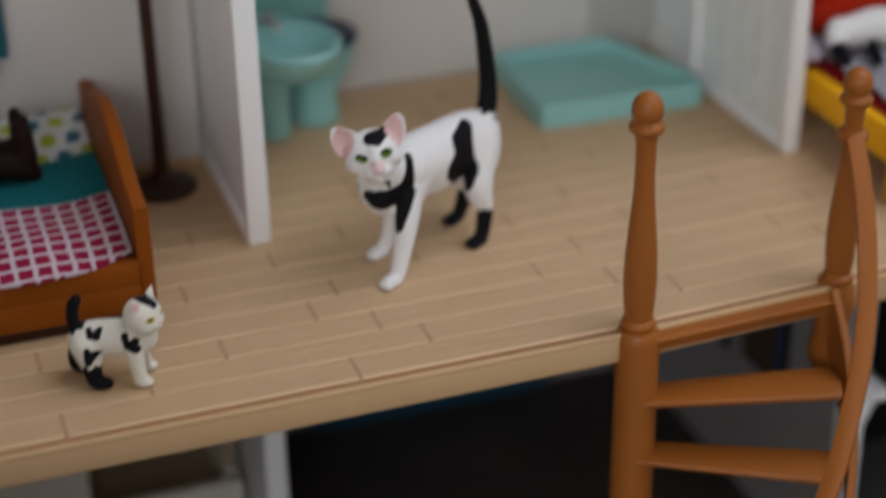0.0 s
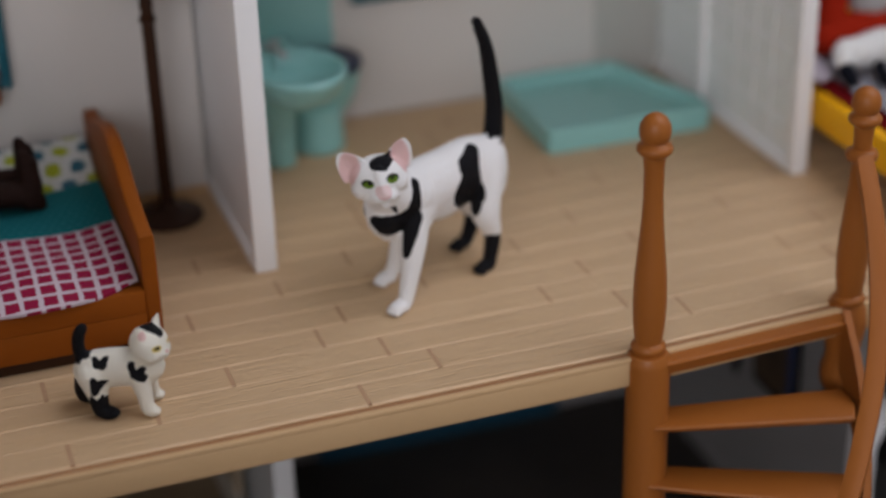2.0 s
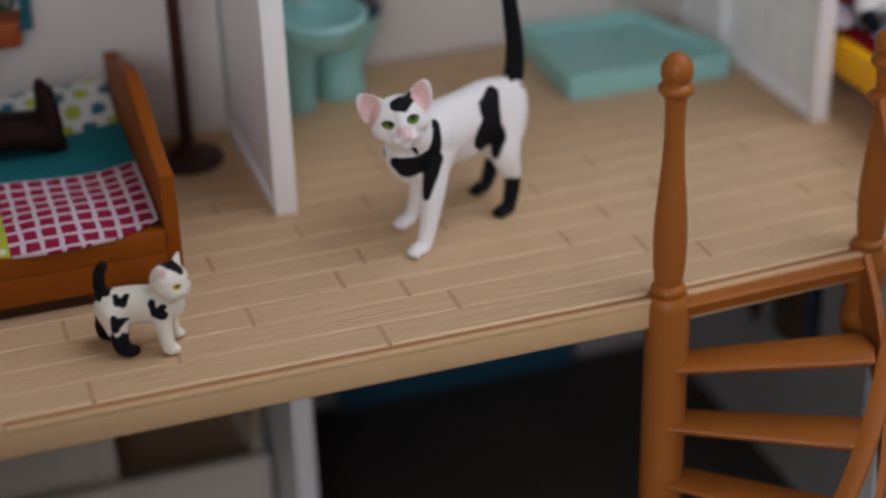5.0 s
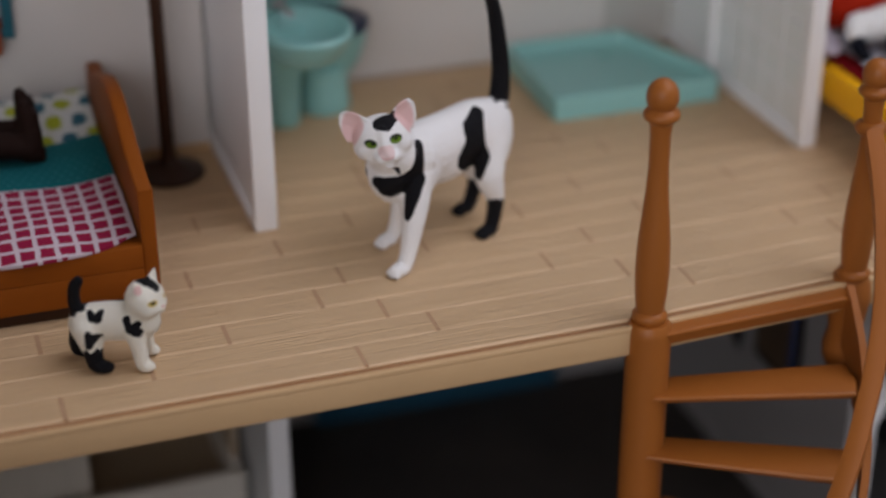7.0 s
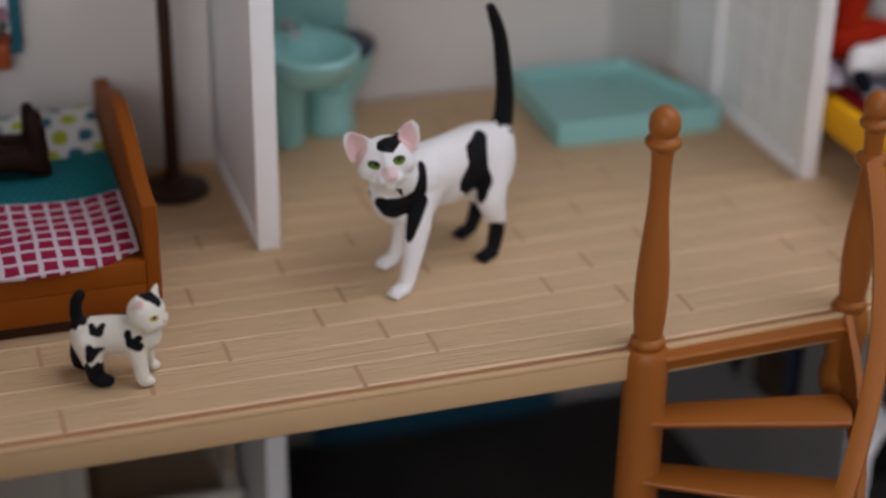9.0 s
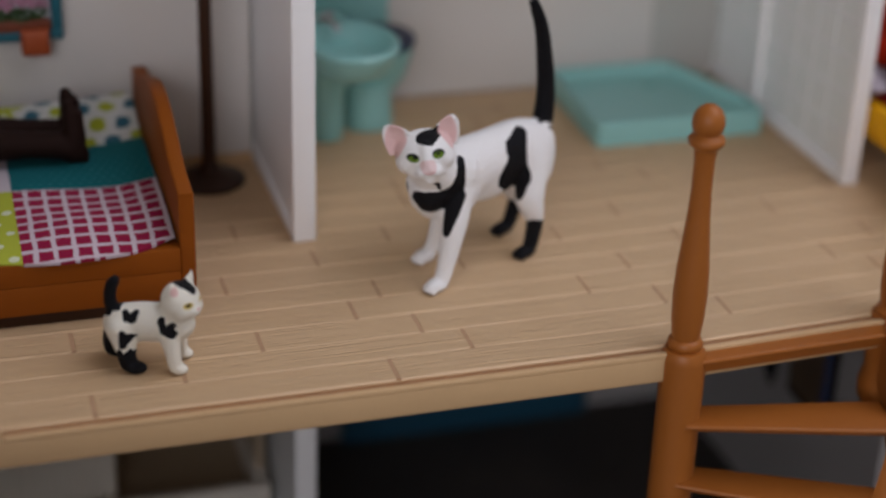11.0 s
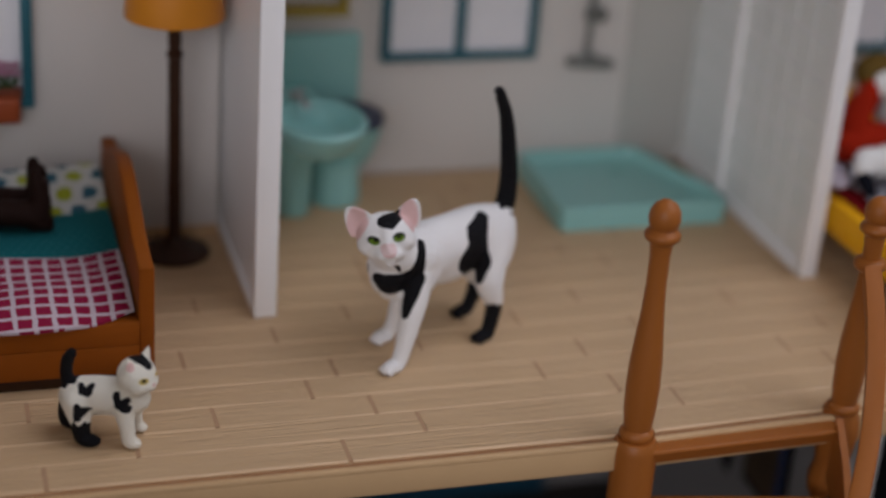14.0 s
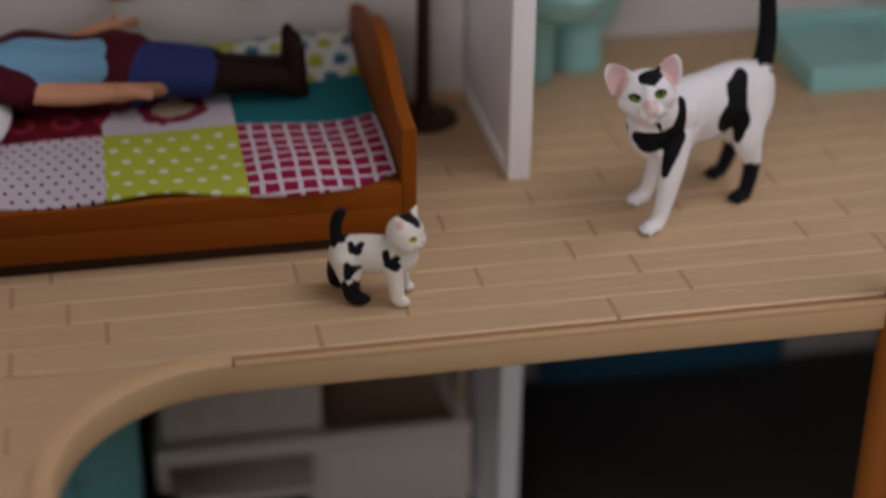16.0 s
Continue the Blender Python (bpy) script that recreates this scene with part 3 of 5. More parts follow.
def coat(name, white, marks, fuzz=0.10, nscale=4.5):
    """Painted resin: white ground with painted markings; marks are (centre, radii, colour), in centimetres."""
    m, nt, b = node_mat(name)
    tc = nt.nodes.new("ShaderNodeTexCoord")
    sc = nt.nodes.new("ShaderNodeVectorMath")
    sc.operation = "SCALE"
    sc.inputs[3].default_value = 100.0
    nt.links.new(tc.outputs["Object"], sc.inputs[0])
    edge = noise_tex(nt, sc.outputs[0], nscale, 4)
    fine = noise_tex(nt, sc.outputs[0], 14.0, 4)
    jit = mth(nt, "MULTIPLY", mth(nt, "SUBTRACT", edge, 0.5), fuzz * 4)
    col = mixc(nt, noise_tex(nt, sc.outputs[0], 1.3, 2), tuple(c * 0.93 for c in white), white)
    for centre, radii, paint, wob in marks:
        if isinstance(wob, tuple):
            # a daub along a line from centre to radii, its half-width running from wob[0] to wob[1]
            along = Vector(radii) - Vector(centre)
            sub = nt.nodes.new("ShaderNodeVectorMath")
            sub.operation = "SUBTRACT"
            nt.links.new(sc.outputs[0], sub.inputs[0])
            sub.inputs[1].default_value = centre
            dot = nt.nodes.new("ShaderNodeVectorMath")
            dot.operation = "DOT_PRODUCT"
            nt.links.new(sub.outputs[0], dot.inputs[0])
            dot.inputs[1].default_value = along / along.length_squared
            h = mth(nt, "MINIMUM", mth(nt, "MAXIMUM", dot.outputs["Value"], 0.0), 1.0)
            step = nt.nodes.new("ShaderNodeVectorMath")
            step.operation = "SCALE"
            step.inputs[0].default_value = along
            nt.links.new(h, step.inputs[3])
            gap = nt.nodes.new("ShaderNodeVectorMath")
            gap.operation = "DISTANCE"
            nt.links.new(sub.outputs[0], gap.inputs[0])
            nt.links.new(step.outputs[0], gap.inputs[1])
            d = mth(nt, "DIVIDE", gap.outputs["Value"], mth(nt, "MULTIPLY_ADD", h, wob[1] - wob[0], wob[0]))
            col = mixc(nt, mth(nt, "LESS_THAN", mth(nt, "ADD", d, jit), 1.0), col, paint)
            continue
        sub = nt.nodes.new("ShaderNodeVectorMath")
        sub.operation = "SUBTRACT"
        nt.links.new(sc.outputs[0], sub.inputs[0])
        sub.inputs[1].default_value = centre
        div = nt.nodes.new("ShaderNodeVectorMath")
        div.operation = "DIVIDE"
        nt.links.new(sub.outputs[0], div.inputs[0])
        div.inputs[1].default_value = radii
        ln = nt.nodes.new("ShaderNodeVectorMath")
        ln.operation = "LENGTH"
        nt.links.new(div.outputs[0], ln.inputs[0])
        d = ln.outputs["Value"]
        if wob:
            d = mth(nt, "ADD", d, jit)
            fac = mth(nt, "LESS_THAN", d, 1.0)
        else:
            mr = nt.nodes.new("ShaderNodeMapRange")
            mr.inputs[1].default_value, mr.inputs[2].default_value = 1.0, 0.8
            nt.links.new(d, mr.inputs[0])
            fac = mr.outputs[0]
        col = mixc(nt, fac, col, paint)
    nt.links.new(col, b.inputs["Base Color"])
    nt.links.new(mth(nt, "MULTIPLY_ADD", fine, 0.2, 0.48), b.inputs["Roughness"])
    b.inputs["Specular IOR Level"].default_value = 0.14
    fur = noise_tex(nt, coords(nt, (0.5, 1.0, 0.5)), 2600, 5, 0.7)
    relief(nt, b, mth(nt, "ADD", fine, fur), 0.8, 0.0004)
    return m


def doll():
    """A plain lying figure: one fused mesh in painted clothes."""
    zb = 1.76
    bits = []

    def limb(points, radii, seg=16):
        bits.append(tube(*smooth_path([(x, y, zb + z) for x, y, z in points], radii), seg))

    for y in (1.95, 2.70):
        # trouser leg, boot shaft, foot with the toes up, sole and heel
        limb([(-9.3, y + 0.1, 0.72), (-8.3, y, 0.68), (-7.25, y, 0.58)], [0.58, 0.53, 0.46])
        limb([(-7.3, y, 0.54), (-6.3, y, 0.46), (-5.5, y, 0.38)], [0.40, 0.32, 0.33])
        limb([(-5.34, y, 0.30), (-5.26, y, 0.72), (-5.34, y + 0.05, 1.34)], [0.35, 0.27, 0.15], 14)
        bits.append(box(-5.18, -5.04, y - 0.24, y + 0.24, zb + 0.05, zb + 1.25, 0.05))
        bits.append(box(-5.3, -4.96, y - 0.22, y + 0.22, zb - 0.02, zb + 0.32, 0.06))
    # hips, waist, chest, shoulders
    limb([(-9.15, 2.36, 0.72), (-10.3, 2.38, 0.70), (-11.4, 2.48, 0.76), (-12.1, 2.6, 0.64)], [0.92, 0.88, 1.02, 0.8], 24)
    limb([(-9.62, 1.9, 0.98), (-10.6, 1.92, 0.96), (-11.7, 1.95, 1.06)], [0.52, 0.56, 0.66], 20)
    limb([(-12.0, 2.2, 0.8), (-12.4, 2.55, 0.8)], [0.7, 0.5], 14)
    # the hem of the shirt stands out a little
    limb([(-9.42, 2.3, 0.74), (-9.30, 2.3, 0.74)], [0.98, 0.96], 24)
    # near arm: puffed sleeve, forearm, open hand
    limb([(-11.95, 1.55, 0.92), (-11.45, 1.26, 0.80)], [0.44, 0.36], 16)
    limb([(-11.45, 1.26, 0.78), (-10.4, 1.22, 0.62), (-9.55, 1.40, 0.54)], [0.25, 0.20, 0.16], 14)
    bits.append(ball((-9.25, 1.46, zb + 0.54), (0.34, 0.22, 0.15), 14))
    for k in range(4):
        limb([(-9.1, 1.34 + 0.09 * k, 0.54), (-8.66 + 0.03 * (k % 2), 1.22 + 0.11 * k, 0.48)], [0.09, 0.065], 8)
    limb([(-9.3, 1.58, 0.60), (-9.2, 1.68, 1.02)], [0.10, 0.065], 8)
    # far arm: sleeve, forearm raised towards the wall, hand
    limb([(-11.6, 3.4, 0.75), (-10.9, 3.95, 0.6)], [0.45, 0.36], 16)
    limb([(-11.0, 3.95, 0.6), (-10.2, 4.12, 0.90), (-9.62, 4.12, 1.12)], [0.25, 0.2, 0.17], 14)
    bits.append(ball((-9.35, 4.12, zb + 1.18), (0.32, 0.16, 0.18), 14))
    for k, (dx, dz) in enumerate(((0.52, 0.18), (0.56, 0.06), (0.54, -0.06))):
        limb([(-9.3, 4.10, 1.18), (-9.35 + dx, 4.05 + 0.05 * k, 1.18 + dz)], [0.09, 0.065], 8)
    limb([(-9.4, 4.1, 1.25), (-9.28, 4.05, 1.52)], [0.08, 0.06], 8)
    # neck and plain head
    limb([(-12.3, 2.5, 0.82), (-12.9, 2.55, 0.95)], [0.40, 0.40], 14)
    bits.append(ball((-13.5, 2.5, zb + 1.0), (0.95, 0.8, 0.85), 24))
    shirt, vest, blue, boot, skin = (0.062, 0.003, 0.010), (0.16, 0.34, 0.48), (0.022, 0.033, 0.135), (0.015, 0.005, 0.003), (0.60, 0.30, 0.17)
    o = (-9, 2.4, zb - 0.05)

    def daub(a, b, paint, ra, rb):
        return (tuple(p - q for p, q in zip((a[0], a[1], a[2] + zb), o)), tuple(p - q for p, q in zip((b[0], b[1], b[2] + zb), o)), paint, (ra, rb))

    marks = [
        daub((-10.02, 1.80, 1.52), (-11.75, 1.75, 1.60), vest, 0.46, 0.48),
        daub((-10.02, 1.40, 1.22), (-11.5, 1.36, 1.30), vest, 0.46, 0.48),
    ]
    for y in (1.95, 2.70):
        marks += [daub((-8.58, y, 0.68), (-7.3, y, 0.58), blue, 0.80, 0.75), daub((-6.78, y, 0.45), (-5.2, y, 0.3), boot, 0.62, 0.62), daub((-5.25, y, 0.3), (-5.3, y, 1.5), boot, 0.5, 0.5)]
    marks += [
        daub((-11.9, 1.52, 0.90), (-11.55, 1.26, 0.80), shirt, 0.52, 0.46),
        daub((-10.98, 1.18, 0.68), (-8.5, 1.32, 0.50), skin, 0.32, 0.27),
        daub((-9.3, 1.61, 0.68), (-9.15, 1.70, 1.08), skin, 0.16, 0.14),
        daub((-10.45, 4.1, 0.84), (-8.6, 4.1, 1.3), skin, 0.36, 0.5),
        daub((-12.75, 2.5, 0.9), (-14.0, 2.5, 1.0), skin, 0.6, 1.2),
    ]
    ob = solo("doll", joined(*bits), coat("doll_paint", shirt, marks, 0.012, 3.0), "jointed doll in maroon top and blue trousers lying on the quilt", "doll", o)
    rm = ob.modifiers.new("fuse", "REMESH")
    rm.mode, rm.voxel_size, rm.use_smooth_shade = "VOXEL", 0.045 * CM, True
    sm = ob.modifiers.new("soften", "SMOOTH")
    sm.factor, sm.iterations = 0.5, 3


doll()


def floor_lamp():
    lx, ly = -1.86, 3.85
    o = thing("floor_lamp", (lx, ly, 0), "dark brown floor lamp with an amber shade", "lamp")
    part("base", lathe([(0.0, 0), (0.84, 0), (0.89, 0.05), (0.87, 0.12), (0.70, 0.18), (0.42, 0.26), (0.25, 0.36), (0.19, 0.5), (0.17, 0.62), (0.0, 0.62)], lx, ly, 40), M_LAMPBR, o)
    part("pole", lathe([(0.0, 0.6), (0.18, 0.6), (0.175, 2.2), (0.165, 5.2), (0.21, 5.24), (0.21, 5.34), (0.15, 5.4), (0.17, 5.6), (0.14, 6.6), (0.0, 6.6)], lx, ly, 20), M_LAMPBR, o)
    part("shade", lathe([(1.13, 6.26), (1.19, 6.26), (1.20, 6.33), (1.10, 7.15), (0.95, 8.1), (0.90, 8.1), (1.05, 7.15), (1.14, 6.33), (1.13, 6.26)], lx, ly, 48), M_SHADE, o, "amber plastic shade")
    part("holder", lathe([(0.0, 6.4), (1.04, 7.1), (1.04, 7.15), (0.0, 6.6)], lx, ly, 24), M_LAMPBR, o)


floor_lamp()


def small_window(name, x0, x1, y, z0, z1, label, sill_flowers, w=0.26):
    o = thing(name, ((x0 + x1) / 2, y, z0), label, "window", kind="structure")
    xm = (x0 + x1) / 2
    part("window_frame", joined(box(x0, x1, y - 0.30, y, z0, z0 + w, 0.04), box(x0, x1, y - 0.30, y, z1 - w, z1, 0.04), box(x0, x0 + w, y - 0.29, y, z0 + w, z1 - w, 0.04),
                                box(x1 - w, x1, y - 0.29, y, z0 + w, z1 - w, 0.04), box(xm - 0.13, xm + 0.13, y - 0.27, y, z0 + w, z1 - w, 0.04)), M_TEAL, o, "teal window frame")
    part("pane", box(x0 + w, xm - 0.13, y - 0.08, y - 0.02, z0 + w, z1 - w, 0.0), M_PANE, o)
    part("pane", box(xm + 0.13, x1 - w, y - 0.08, y - 0.02, z0 + w, z1 - w, 0.0), M_PANE, o)
    if not sill_flowers:
        return
    random.seed(7)
    for a, b in ((x0 + w, xm - 0.13), (xm + 0.13, x1 - w)):
        part("flower_box", box(a + 0.02, b - 0.02, y - 0.30, y - 0.09, z0 + w - 0.02, z0 + w + 0.26, 0.03), M_TROUGH, o, "brown flower box")
        bm = bmesh.new()
        bl = bmesh.new()
        for k in range(240):
            p = Vector((random.uniform(a + 0.08, b - 0.08), y - 0.2 + random.uniform(-0.07, 0.06), z0 + w + 0.24 + random.random() ** 1.1 * 0.66))
            tgt = bl if p.z < z0 + w + 0.54 else bm
            r = random.uniform(0.05, 0.10)
            ret = bmesh.ops.create_icosphere(tgt, subdivisions=1, radius=r)
            mat = Matrix.Translation(p) @ Euler((random.random() * 3, random.random() * 3, 0)).to_matrix().to_4x4() @ Matrix.Diagonal((1, 0.8, 0.55, 1))
            bmesh.ops.transform(tgt, matrix=mat, verts=ret["verts"])
        part("blossom", bm, M_PINK, o, "pink blossom")
        part("leaves", bl, M_LEAF, o, "dark green leaves")
    for c in (x0 + 0.75, x1 - 0.68):
        part("bracket", box(c - 0.34, c + 0.34, y - 0.55, y - 0.24, z0 - 0.32, z0 + 0.34, 0.10, 3), M_POT, o, "orange pot bracket")


small_window("window_1", -9.85, -5.13, 5.05, 3.70, 7.2, "teal-framed window with a flower box in the bedroom", True)
small_window("window_2", 4.45, 8.98, BACK, 3.42, 7.0, "teal-framed two-pane bathroom window", False, 0.24)
small_window("window_3", 15.2, 19.5, 6.6, 3.9, 7.4, "teal-framed window in the child's room", False, 0.24)

# ---------------------------------------------------------------- bathroom
def washbasin():
    cx, cy = 2.16, 5.50
    o = thing("washbasin", (cx, cy, 0), "aqua plastic washbasin on a pedestal with a tall back plate", "washbasin")
    part("pedestal", lathe([(0.0, 0), (0.42, 0), (0.46, 0.06), (0.45, 0.5), (0.48, 1.2), (0.56, 1.7), (0.70, 2.28), (0.0, 2.28)], 1.62, 6.0, 32, 1.0, 0.95), M_AQUA, o)
    part("bowl", lathe([(0.0, 2.20), (0.50, 2.22), (0.84, 2.40), (1.05, 2.68), (1.16, 2.94), (1.22, 3.04), (1.225, 3.13), (1.17, 3.20), (1.10, 3.20), (1.04, 3.13), (0.96, 2.88), (0.78, 2.58), (0.40, 2.42), (0.0, 2.40)], cx - 0.18, cy - 0.80, 56, 1.0, 1.2), M_AQUA, o)
    part("back_plate", box(0.35, 3.85, BACK - 0.35, BACK, 1.9, 4.32, 0.12, 3), M_AQUA, o)
    part("bridge", box(0.7, 2.5, 5.7, BACK - 0.3, 2.1, 2.92, 0.12, 3), M_AQUA, o)
    part("tap", joined(tube(*smooth_path([(1.60, 6.05, 2.85), (1.60, 6.0, 3.28), (1.67, 5.75, 3.36), (1.80, 5.45, 3.24)], [0.11, 0.10, 0.09, 0.10]), 12),
                       tube([(1.45, 6.08, 3.32), (1.75, 5.96, 3.49)], [0.07, 0.07], 10)), M_CHROME, o, "grey tap")
    return o


washbasin()


def toilet():
    cx, cy = 3.14, 6.98
    o = thing("toilet", (cx, cy, 0), "aqua plastic toilet with a navy seat", "toilet")
    part("foot", lathe([(0.0, 0), (0.69, 0), (0.72, 0.06), (0.69, 0.4), (0.66, 0.9), (0.72, 1.3), (0.0, 1.3)], 2.92, 6.70, 36, 1.0, 0.95), M_AQUA, o)
    part("bowl", lathe([(0.0, 0.85), (0.60, 0.9), (0.88, 1.3), (1.04, 1.8), (1.10, 2.12), (1.04, 2.18), (0.0, 2.18)], cx, cy, 40, 1.0, 0.9), M_AQUA, o)
    part("seat", lathe([(0.60, 2.18), (1.12, 2.18), (1.16, 2.26), (1.14, 2.38), (1.06, 2.44), (0.66, 2.42), (0.60, 2.34), (0.60, 2.18)], cx, cy, 40, 1.0, 0.9), M_NAVY, o, "navy toilet seat")


toilet()
mirror = thing("wall_mirror", (2.3, BACK, 4.86), "yellow-framed mirror above the washbasin", "mirror")
part("ledge", box(1.2, 3.45, BACK - 0.5, BACK, 4.86, 5.05, 0.05), M_OLIVE, mirror)
part("side_frame", box(1.2, 1.4, BACK - 0.35, BACK, 5.05, 7.4, 0.04), M_OLIVE, mirror)
part("side_frame", box(3.25, 3.45, BACK - 0.35, BACK, 5.05, 7.4, 0.04), M_OLIVE, mirror)
part("top_frame", box(1.2, 3.45, BACK - 0.35, BACK, 7.4, 7.6, 0.04), M_OLIVE, mirror)
part("mirror_glass", box(1.4, 3.25, BACK - 0.12, BACK, 5.05, 7.4, 0.0), plastic("mirror_silver", (0.8, 0.8, 0.8), 0.1, 0.01, metal=1.0, bump=0.0), mirror)


def shower_tray():
    o = thing("shower_tray", (11, 5.8, 0), "aqua plastic shower tray with a raised rim on the bathroom floor", "shower tray")
    out = [(8.50, 3.72), (13.36, 3.72), (13.40, 4.5), (12.25, 7.95), (8.62, 7.95)]

    def inset(d):
        c = Vector((10.9, 5.8))
        return [tuple(c + (Vector(p) - c) * (1 - d / 2.6)) for p in out]

    bm = bmesh.new()
    levels = [(0.0, 0.0), (0.0, 0.61), (0.02, 0.66), (0.06, 0.68), (0.12, 0.67), (0.15, 0.61), (0.18, 0.40), (0.24, 0.34), (0.9, 0.32)]

    def rounded(pts, r=0.22, n=4):
        res = []
        for i in range(len(pts)):
            p, a, b = Vector(pts[i]), Vector(pts[i - 1]), Vector(pts[(i + 1) % len(pts)])
            u, w = (a - p).normalized() * r, (b - p).normalized() * r
            for k in range(n + 1):
                t = k / n
                res.append((p + u) * (1 - t) ** 2 + p * 2 * t * (1 - t) + (p + w) * t * t)
        return res

    rings = [[bm.verts.new((q.x, q.y, z)) for q in rounded(inset(d))] for d, z in levels]
    for a, b in zip(rings, rings[1:]):
        for k in range(len(a)):
            bm.faces.new((a[k], a[(k + 1) % len(a)], b[(k + 1) % len(a)], b[k]))
    bm.faces.new(rings[0][::-1])
    bm.faces.new(rings[-1])
    bmesh.ops.recalc_face_normals(bm, faces=bm.faces[:])
    part("tray", bm, M_AQUA, o)
    part("drain", lathe([(0, 0.31), (0.22, 0.31), (0.22, 0.34), (0.18, 0.35), (0, 0.34)], 11.3, 6.9, 20), M_AQUADK, o)


shower_tray()


def shower_set():
    o = thing("shower_fitting", (10.7, BACK, 3.0), "grey shower mixer with a riser pipe on the bathroom wall", "shower")
    part("mixer", joined(tube([(10.05, 8.05, 3.3), (11.2, 8.05, 3.2)], [0.16, 0.16], 14), ball((10.62, 8.1, 3.3), (0.3, 0.22, 0.24), 16)), M_GREYMET, o)
    part("riser", tube([(10.55, 8.15, 3.4), (10.65, 8.15, 7.5)], [0.09, 0.09], 10), M_GREYMET, o)
    part("slider", box(10.35, 10.95, 7.85, 8.2, 4.5, 4.9, 0.08), M_GREYMET, o)
    part("shower_head", joined(lathe([(0, 6.6), (0.4, 6.62), (0.42, 6.7), (0.15, 6.95), (0, 6.95)], 10.75, 7.7, 20), tube([(10.75, 7.72, 6.9), (10.65, 8.1, 7.1)], [0.08, 0.08], 8)), M_GREYMET, o)


shower_set()

# ---------------------------------------------------------------- child's room
def kids_bed():
    o = thing("kids_bed", (17, 1.0, 0), "bright yellow toy bed with a red mattress", "bed")
    for x, y in ((14.32, -3.75), (19.6, -3.75), (14.32, 4.6), (19.6, 4.6)):
        bm = joined(box(x, x + 0.56, y, y + 0.52, 0.0, 4.0, 0.05), turned(lathe([(0.0, 0), (0.36, 0), (0.36, 0.05), (0.24, 0.08), (0.22, 0.18), (0.0, 0.42)], 0, 0, 4), Matrix.Translation((x + 0.28, y + 0.26, 4.0)) @ Matrix.Rotation(radians(45), 4, "Z")))
        part("bedpost", bm, M_YELLOW, o)
    part("side_rail", box(14.42, 14.74, -3.25, 4.62, 0.92, 1.84, 0.05), M_YELLOW, o)
    part("side_rail", box(19.72, 20.04, -3.25, 4.62, 0.92, 1.84, 0.05), M_YELLOW, o)
    for y in (-3.66, 4.7):
        fb = [(14.86, 1.15), (19.62, 1.15), (19.62, 2.7)]
        fb += [(19.62 - 4.76 * k / 16, 2.7 + 0.75 * math.sin(math.pi * k / 16)) for k in range(1, 16)] + [(14.86, 2.7)]
        part("end_board", prism(fb, y, y + 0.30, "y", 0.04, 2), M_YELLOW, o)
        part("cross_rail", box(14.86, 19.62, y - 0.06, y + 0.36, 1.75, 2.05, 0.04), M_YELLOW, o)
        for k in range(6):
            part("slat", box(15.1 + k * 0.76, 15.55 + k * 0.76, y - 0.05, y, 2.08, 2.75, 0.02), M_YELLOW, o)
    part("mattress", box(14.75, 19.7, -3.2, 4.6, 1.1, 2.0, 0.2, 3), M_RED, o, "dark red mattress")
    return o


KIDS = kids_bed()
KIDS.location.x += 0.42 * CM
M_DITSY = pattern("ditsy_cloth", "dots", (0.62, 0.62, 0.66), (0.10, 0.14, 0.36), 0.20, (0.40, 0.12, 0.16))


def draped():
    bm = bmesh.new()
    n, m = 24, 24
    g = []
    for c in range(m + 1):
        y = -3.0 + 5.5 * c / m
        row = []
        for a in range(n + 1):
            x = 15.35 + 4.2 * a / n
            row.append(bm.verts.new((x, y, 2.16 + 0.05 * math.sin(2.6 * x + 1.1 * y) + 0.05 * math.sin(3.1 * y) - (0.03 if a == 0 else 0))))
        g.append(row)
    for c in range(m):
        for a in range(n):
            bm.faces.new((g[c][a], g[c][a + 1], g[c + 1][a + 1], g[c + 1][a]))
    bmesh.ops.solidify(bm, geom=bm.faces[:], thickness=0.06)
    return bm


solo("blanket", draped(), M_DITSY, "finely patterned pale blanket on the red mattress", "blanket", (17, 0, 2.0))


